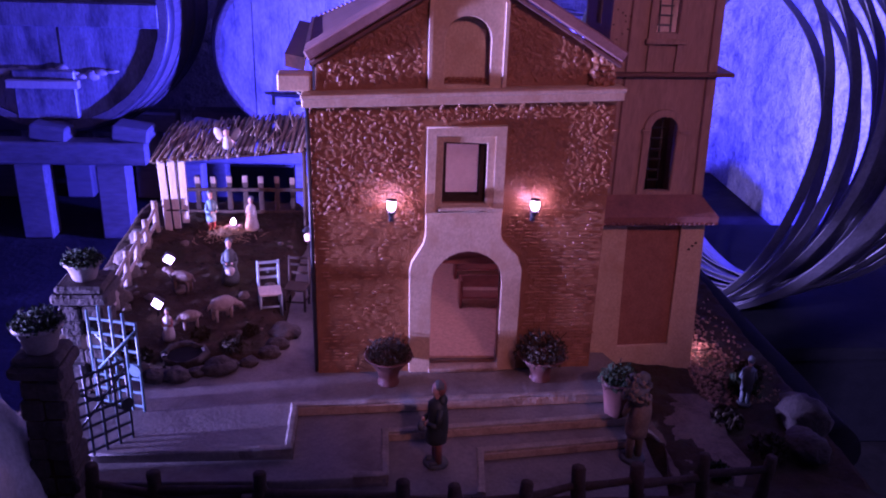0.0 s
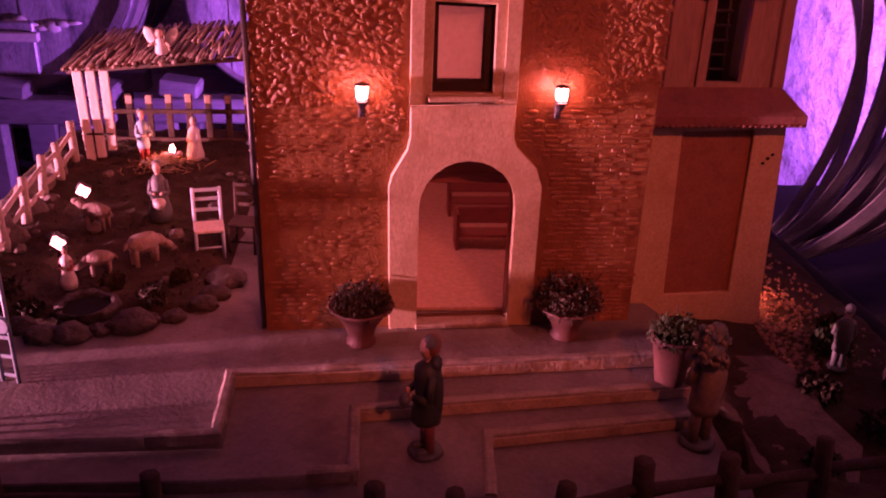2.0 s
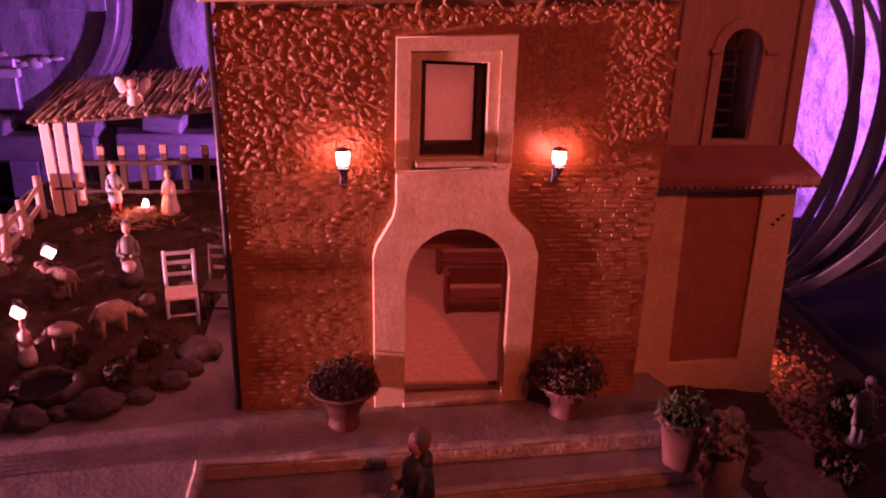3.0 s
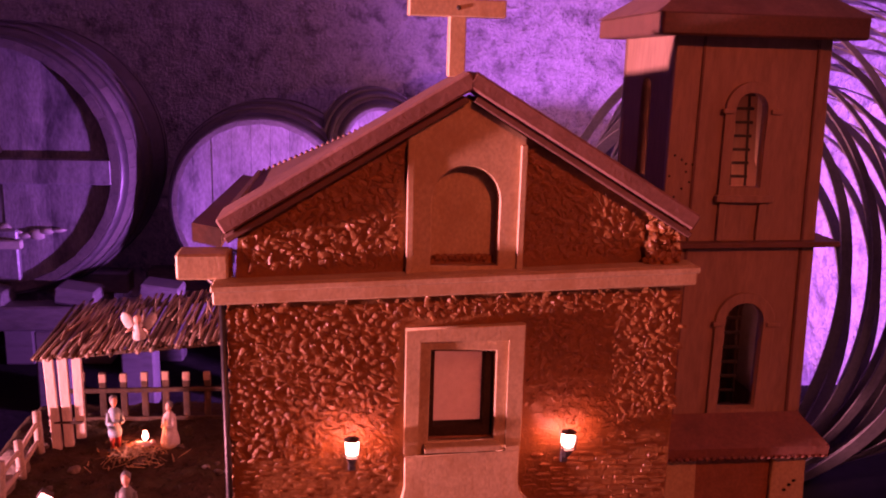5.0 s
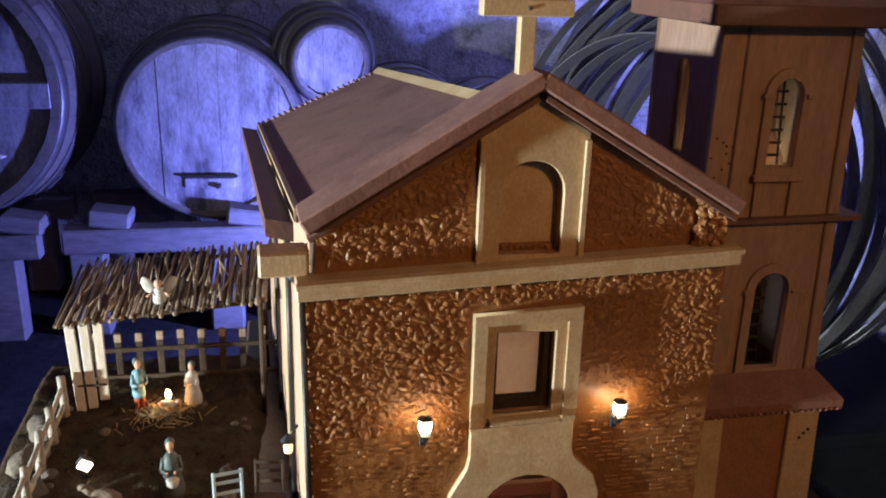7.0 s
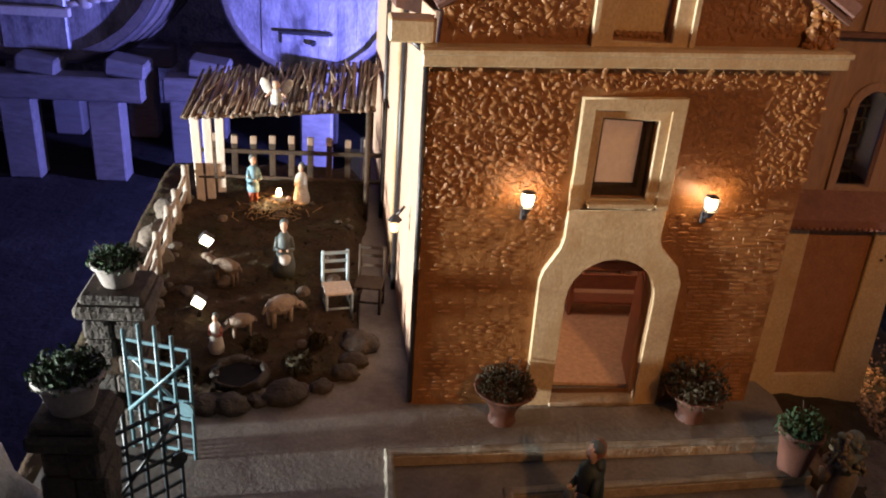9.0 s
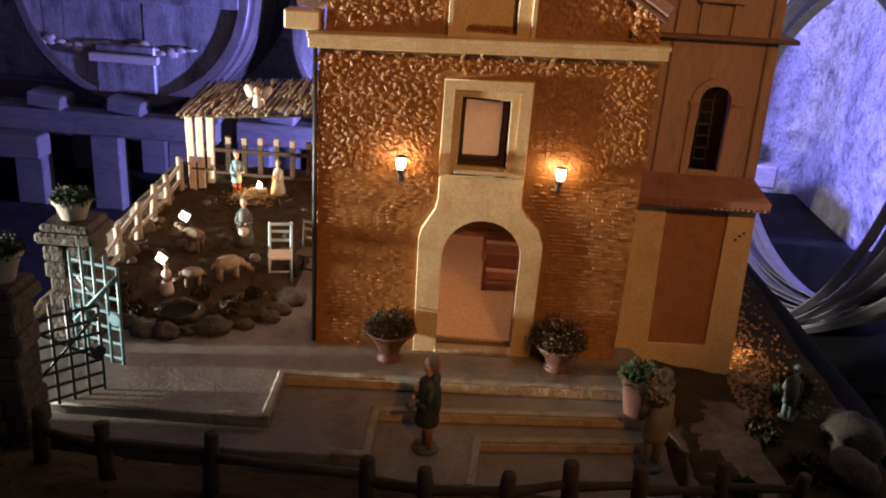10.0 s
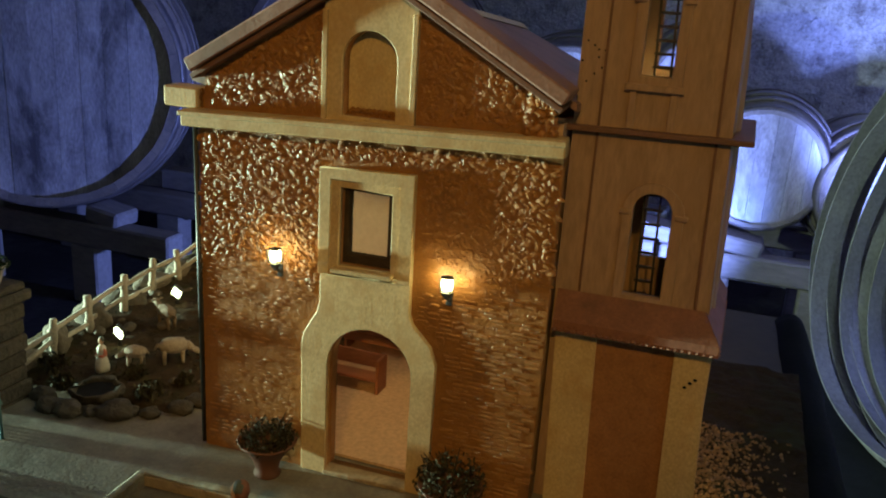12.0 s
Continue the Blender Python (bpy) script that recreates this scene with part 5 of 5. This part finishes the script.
part("roof_beam", rod((-0.592, BY - 0.02, 0.203), (-0.270, BY - 0.02, 0.232), 0.004), M["twig"], stable, smooth=True)
for k, (x, y) in enumerate(((-0.572, 0.528), (-0.553, 0.530), (-0.534, 0.534))):
    part("post", boxm((0.014, 0.009, 0.160 - 0.012 * k), Matrix.Translation((x, y, 0.104 + 0.006 * k)) @ pose(0, 0, 0, 0, -2 + k, 6), 0.001), M["pale_wood"], stable, "pale bare wooden board post")
part("post_tie", boxm((0.052, 0.002, 0.004), Matrix.Translation((-0.553, 0.5245, 0.078)), 0.0005), M["twig"], stable)
for x in (-0.585, -0.280):
    part("back_post", rod((x, BY - 0.03, 0.0), (x, BY - 0.03, 0.207 if x < -0.4 else 0.232), 0.005), M["twig"], stable, smooth=True)
part("corner_post", rod((-0.282, 0.535, 0.0), (-0.282, 0.535, 0.212), 0.0045), M["twig"], stable, smooth=True)

fence = thing("picket_fence", "small brown picket fence behind the stable", "fence", (0, 0.630, 0))
for k in range(9):
    x = -0.560 + 0.0345 * k
    part("picket", boxm((0.011, 0.005, 0.115), Matrix.Translation((x, 0, 0.062 + rng.uniform(-0.003, 0.003))) @ pose(0, 0, 0, 0, rng.uniform(-2, 2), 0), 0.001), M["twig"], fence)
    part("picket_tip", boxm((0.0115, 0.0055, 0.016), Matrix.Translation((x, 0, 0.113 + rng.uniform(-0.003, 0.003))), 0.001), M["bark"], fence)
part("rail", boxm((0.330, 0.005, 0.008), Matrix.Translation((-0.420, -0.0052, 0.092)) @ pose(0, 0, 0, 0, -0.5, 0), 0.001), M["twig"], fence)
part("rail", boxm((0.330, 0.005, 0.008), Matrix.Translation((-0.420, -0.0052, 0.040)), 0.001), M["twig"], fence)

# straw heap and the small lamp in it
rngs = random.Random(33)
vs, fs = [], []
for k in range(260):
    a, r = rngs.uniform(0, 6.3), abs(rngs.gauss(0, 0.030))
    c = Vector((-0.440 + r * math.cos(a), 0.490 + 0.75 * r * math.sin(a), hill(-0.44, 0.49) + 0.014 * max(0, 1 - r / 0.05) + rngs.uniform(-0.002, 0.006)))
    d = Vector((rngs.gauss(0, 1), rngs.gauss(0, 1), rngs.gauss(0, 0.35))).normalized() * rngs.uniform(0.006, 0.014)
    w = d.cross(Vector((0, 0, 1))).normalized() * 0.0008
    i = len(vs)
    vs += [c - d - w, c - d + w, c + d + w, c + d - w, c + Vector((0, 0, 0.001))]
    fs += [(i, i + 1, i + 4), (i + 1, i + 2, i + 4), (i + 2, i + 3, i + 4), (i + 3, i, i + 4)]
tagged(part("straw_heap", tri_soup("straw", vs, fs, M["straw"]), None), "heap of golden straw lit by a small bulb", "straw", kind="stuff")
sb = thing("stable_bulb", "tiny lit warm bulb in the straw", "bulb", (-0.436, 0.535, hill(-0.436, 0.535)))
part("socket", lathe([(0.003, 0), (0.003, 0.010), (0, 0.010)], 8), M["iron"], sb)
part("glass", lathe([(0, 0.009), (0.0045, 0.013), (0.005, 0.018), (0.0025, 0.025), (0, 0.026)], 10), M["bulb"], sb, smooth=True)
lamp("stable_light", "POINT", (-0.436, 0.512, hill(-0.436, 0.535) + 0.030), 0.14, (1.0, 0.48, 0.18), 0.004)


# ---- rustic rails ----
def rail_fence(name, pts, h, r, material, label, rails=(0.6,)):
    t = thing(name, label, "fence")
    rng = random.Random(len(pts) * 7)
    tops = []
    for x, y, z in pts:
        lean = Vector((rng.uniform(-0.006, 0.006), rng.uniform(-0.006, 0.006), h * rng.uniform(0.9, 1.1)))
        p = Vector((x, y, z - 0.004))
        tops.append((p, lean))
        part("post", rod(p, p + lean, r * 1.15, r, 7, wob=0.12), M[material], t, smooth=True)
    for f in rails:
        for (p, a), (q, b) in zip(tops, tops[1:]):
            d = (q - p).normalized() * 0.008
            part("rail", rod(p + a * f - d, q + b * (f + rng.uniform(-0.14, 0.14)) + d, r * 0.72, r * 0.6, 6, wob=0.15), M[material], t, smooth=True)
    return t


FR = [(-0.46, -0.345), (-0.375, -0.372), (-0.255, -0.395), (-0.090, -0.408), (-0.028, -0.412), (0.048, -0.405), (0.120, -0.385), (0.195, -0.372), (0.285, -0.352), (0.372, -0.328)]
rail_fence("rustic_rail_fence", [(x, y, hill(x, y)) for x, y in FR], 0.074, 0.0080, "twig", "dark rustic branch fence along the front edge", (0.64,))
LF = [(-0.572, 0.02), (-0.578, 0.10), (-0.585, 0.19), (-0.590, 0.28), (-0.592, 0.36), (-0.592, 0.44), (-0.590, 0.51)]
rail_fence("rustic_rail_fence", [(x, y, hill(x, y)) for x, y in LF], 0.070, 0.0062, "fence_wood", "pale rustic branch fence beside the meadow", (0.72, 0.34))
for k, (x, y) in enumerate(LF[0:6]):
    boulder((x - 0.022, y + 0.03, hill(x - 0.02, y) + 0.004), (0.022, 0.040, 0.034 if k < 3 else 0.020), 20 + k, "rough pale rock along the meadow fence", "rock", "rocks along the fence", k * 40)

# ---- gravel, bulb and shrubs beside the tower ----
rngg = random.Random(44)
vs, fs = [], []
for k in range(1500):
    x, y = 0.405 + abs(rngg.gauss(0, 0.055)), rngg.uniform(-0.06, 0.42)
    if x > 0.55:
        continue
    c = Vector((x, y, hill(x, y) + 0.001))
    s = rngg.uniform(0.0018, 0.0046)
    q = Euler((rngg.uniform(0, 6), rngg.uniform(0, 6), rngg.uniform(0, 6))).to_matrix()
    i = len(vs)
    vs += [c + q @ Vector(p) * s for p in ((1, 0, 0), (-0.9, 0.1, 0), (0, 1, 0), (0.1, -1.1, 0), (0, 0, 0.8), (0, 0.1, -0.8))]
    fs += [(i + a, i + b, i + c2) for a, b, c2 in ((0, 2, 4), (2, 1, 4), (1, 3, 4), (3, 0, 4), (2, 0, 5), (1, 2, 5), (3, 1, 5), (0, 3, 5))]
gm = mat("brown_wood_chips", (0.22, 0.12, 0.07), (0.36, 0.21, 0.12), 0.75, 60, 0.4, 300, vary=0.45, island=True, dist=0.0006)
tagged(part("wood_chips", tri_soup("chips", vs, fs, gm), None), "loose brown wood chips beside the tower", "gravel", kind="stuff")
gb = thing("ground_bulb", "tiny lit bulb at the tower's foot", "bulb", (0.418, 0.112, hill(0.418, 0.112)))
part("socket", lathe([(0.003, 0), (0.003, 0.012), (0, 0.012)], 8), M["iron"], gb)
part("glass", lathe([(0, 0.011), (0.0045, 0.015), (0.005, 0.020), (0.0025, 0.027), (0, 0.028)], 10), M["bulb"], gb, smooth=True)
lamp("ground_light", "POINT", (0.432, 0.112, hill(0.418, 0.112) + 0.024), 0.07, (1.0, 0.55, 0.22), 0.004)


def shrub(place, r, seed, label, material="leaf_dry", count=260):
    t = thing("shrub", label, "shrub", place, 0, "low shrubs")
    rng = random.Random(seed)
    vs, fs = leaves(count, (0, 0, r * 0.2), (r, r, r * 0.9), 0.0055, rng, 0.9)
    part("foliage", tri_soup("foliage", vs, fs, M[material]), None, t)
    bm = bmesh.new()
    for k in range(8):
        a = rng.uniform(0, 6.3)
        rod((0, 0, -0.004), (r * 0.7 * math.cos(a), r * 0.7 * math.sin(a), r * rng.uniform(0.5, 1.0)), 0.0016, 0.0008, 5, bm)
    part("twig_core", bm, M["twig"], t)


for k, (x, y, r, m) in enumerate(((0.475, -0.02, 0.030, "leaf"), (0.415, -0.11, 0.026, "leaf_dry"), (0.505, 0.03, 0.024, "leaf_dry"), (0.445, -0.20, 0.03, "leaf_dry"), (0.35, -0.25, 0.018, "leaf"))):
    shrub((x, y, hill(x, y)), r, 60 + k, "low dark shrub in the loose earth", m)
for k, (x, y, r) in enumerate(((-0.36, 0.05, 0.022), (-0.42, 0.10, 0.016), (-0.54, 0.06, 0.024), (-0.50, 0.03, 0.02), (-0.34, 0.11, 0.014))):
    shrub((x, y, hill(x, y)), r, 80 + k, "low mossy tuft on the meadow", "leaf_dry", 160)

# dead leaves and grass bits on the meadow and the front bank
rngl = random.Random(55)
vs, fs = [], []
for k in range(2600):
    if k % 9:
        x, y = rngl.uniform(-0.62, -0.29), rngl.uniform(0.0, 0.62)
    else:
        x, y = rngl.uniform(-0.6, 0.53), rngl.uniform(-0.45, -0.28)
    c = Vector((x, y, hill(x, y) + 0.0015))
    q = Euler((rngl.uniform(-0.7, 0.7), rngl.uniform(-0.7, 0.7), rngl.uniform(0, 6.3))).to_matrix()
    s = rngl.uniform(0.002, 0.005)
    i = len(vs)
    vs += [c + q @ Vector(p) * s for p in ((-1, 0, 0), (0, -0.4, 0.15), (1, 0, 0), (0, 0.4, 0.15))]
    fs += [(i, i + 1, i + 2), (i, i + 2, i + 3)]
tagged(part("ground_litter", tri_soup("litter", vs, fs, M["leaf_dry"]), None), "dry leaf bits scattered over the soil", "leaf litter", kind="stuff")


# ---- stones and bricks of the facade ----
def on_trim(x, z, g=0.004):
    if -0.078 - g < x < 0.102 + g and z < 0.20 + g:
        return True
    if -0.066 - g < x < 0.078 + g and z < 0.226:
        return True
    if -0.055 - g < x < 0.062 + g and z < 0.405 + g:
        return True
    if -0.055 - g < x < 0.055 + g and z > 0.44:
        return True
    mid = 0.4475 + 0.032 * (x + 0.002)
    return abs(z - mid) < 0.0125 + g


def top_edge(x):
    return 0.612 - 0.59 * abs(x)


def dome(rx, rz, d, rng):
    """A low rough pebble on the wall, facing -y."""
    vs = [(0, -d, 0)]
    n = 7
    for ring, (f, y) in enumerate(((0.6, -d * 0.8), (1.0, 0.001))):
        for k in range(n):
            a = 2 * math.pi * k / n + ring * 0.4
            q = f * rng.uniform(0.82, 1.15)
            vs.append((rx * q * math.cos(a), y, rz * q * math.sin(a)))
    fs = [(0, 1 + (k + 1) % n, 1 + k) for k in range(n)]
    for k in range(n):
        a, b = 1 + k, 1 + (k + 1) % n
        fs.append((a, b, b + n, a + n))
    return vs, fs


rngp = random.Random(77)
dome_meshes = []
for k in range(14):
    vs, fs = dome(0.0070 * rngp.uniform(0.7, 1.3), 0.0032 * rngp.uniform(0.75, 1.3), rngp.uniform(0.0009, 0.0026), rngp)
    dome_meshes.append(tri_soup("facade_stone", vs, fs, M["stone_piece"]))
brick_meshes = []
for k in range(6):
    bm = boxm((0.017, 0.003, 0.0045), Matrix.Translation((0, 0.0004, 0)), 0.0009)
    for v in bm.verts:
        v.co += Vector([rngp.uniform(-0.0006, 0.0006) for _ in range(3)])
    brick_meshes.append(to_mesh("facade_brick", bm, M["stone_piece"]))
wall = bpy.data.objects["facade_wall"]
SV, SF = [], []


def rest(vs, fs, m):
    i = len(SV)
    SV.extend(m @ Vector(v) for v in vs)
    SF.extend(tuple(i + q for q in f) for f in fs)


def free(x, z, g):
    return not on_trim(x, z, g) and z < top_edge(x) - 0.004 and (z < 0.43 or abs(x) < 0.203)


def stone_line(x):
    """Above this height the wall is set with stones, below it with thin bricks."""
    return 0.252 + 0.05 * noise.noise(Vector((x * 9, 0.4, 0))) + (0.05 if x > 0.06 else 0)


# stones pressed into the upper wall in uneven rows, larger and prouder towards the outer corner
made = 0
z, row = 0.236, 0
while z < 0.61:
    x = -0.214 + 0.0045 * (row % 2)
    while x < 0.220:
        px, pz = x + rngp.gauss(0, 0.0028), z + rngp.gauss(0, 0.0024)
        x += rngp.uniform(0.0058, 0.0096)
        if pz < stone_line(px) or not free(px, pz, 0.0055):
            continue
        smooth_side = 0.055 < px < 0.150 + 0.02 * noise.noise(Vector((0.3, pz * 14, 2.2))) and pz < 0.415
        m = pose(px, -0.0002, pz, rngp.gauss(0, 9), rngp.gauss(28, 45), rngp.gauss(0, 9))
        if made < 295 and px < -0.055 and pz < 0.43:
            ob = new("facade_stone", dome_meshes[rngp.randrange(14)])
            ob.parent, ob.matrix_basis = wall, m @ Matrix.Diagonal((rngp.uniform(0.8, 1.1), rngp.uniform(0.7, 1.2), rngp.uniform(0.8, 1.15), 1))
            made += 1
        else:
            patch = max(0.3, min(1.2, 0.8 + 1.1 * noise.noise(Vector((px * 14, pz * 14, 7.7)))))
            rest(*dome(0.0070 * rngp.uniform(0.6, 1.3), 0.0032 * rngp.uniform(0.7, 1.4), rngp.uniform(0.0008, 0.0026) * patch * (0.30 if smooth_side else 0.75 if px > 0.05 else 1), rngp), m)
    z += 0.0056
    row += 1
# grit between them
for k in range(2600):
    x, z = rngp.uniform(-0.214, 0.219), rngp.uniform(0.20, 0.61)
    if z < stone_line(x) or not free(x, z, 0.004):
        continue
    rest(*dome(0.0030 * rngp.uniform(0.5, 1.3), 0.0016 * rngp.uniform(0.7, 1.4), rngp.uniform(0.001, 0.0022), rngp), pose(x, -0.0002, z, 0, rngp.gauss(22, 50), 0))
# stones round the left corner and at the broken gable end
for k in range(420):
    z = rngp.uniform(0.02, 0.47)
    m = pose(-0.2165, rngp.uniform(0.003, 0.026), z, 0, 0, -90) @ pose(0, 0, 0, 0, rngp.uniform(-90, 90), 0)
    rest(*dome(0.0062 * rngp.uniform(0.7, 1.2), 0.0036 * rngp.uniform(0.8, 1.3), rngp.uniform(0.002, 0.0045), rngp), m)
for k in range(150):
    z = rngp.uniform(0.460, 0.515)
    m = pose(0.198 + rngp.uniform(-0.016, 0.012), -0.004 + rngp.uniform(-0.004, 0.006), z, rngp.uniform(-40, 40), rngp.uniform(-90, 90), rngp.uniform(-20, 60))
    rest(*dome(0.007 * rngp.uniform(0.7, 1.3), 0.005 * rngp.uniform(0.8, 1.3), rngp.uniform(0.004, 0.008), rngp), m)
# thin brick courses of the lower wall
made, z, row = 0, 0.006, 0
while z < 0.33:
    x = -0.215 + rngp.uniform(0, 0.012)
    while x < 0.206:
        w = rngp.uniform(0.011, 0.021)
        cx = x + w / 2
        if z < stone_line(cx) + 0.006 and free(cx, z, 0.010) and rngp.random() < 0.93:
            m = pose(cx, rngp.uniform(-0.0006, 0.0012), z, 0, rngp.uniform(-2.5, 2.5), 0) @ Matrix.Diagonal((w / 0.0178, 1, rngp.uniform(0.8, 1.1), 1))
            if made < 295 and cx > 0.10:
                ob = new("facade_brick", brick_meshes[rngp.randrange(6)])
                ob.parent, ob.matrix_basis = wall, m
                made += 1
            else:
                vs, fs = dome(0.0094, 0.0026, rngp.uniform(0.0005, 0.0017), rngp)
                rest(vs, fs, m)
        x += w
    z += 0.0056
    row += 1
tagged(part("stone_relief", tri_soup("stone_relief", SV, SF, M["stone"]), None, wall), kind="stuff")
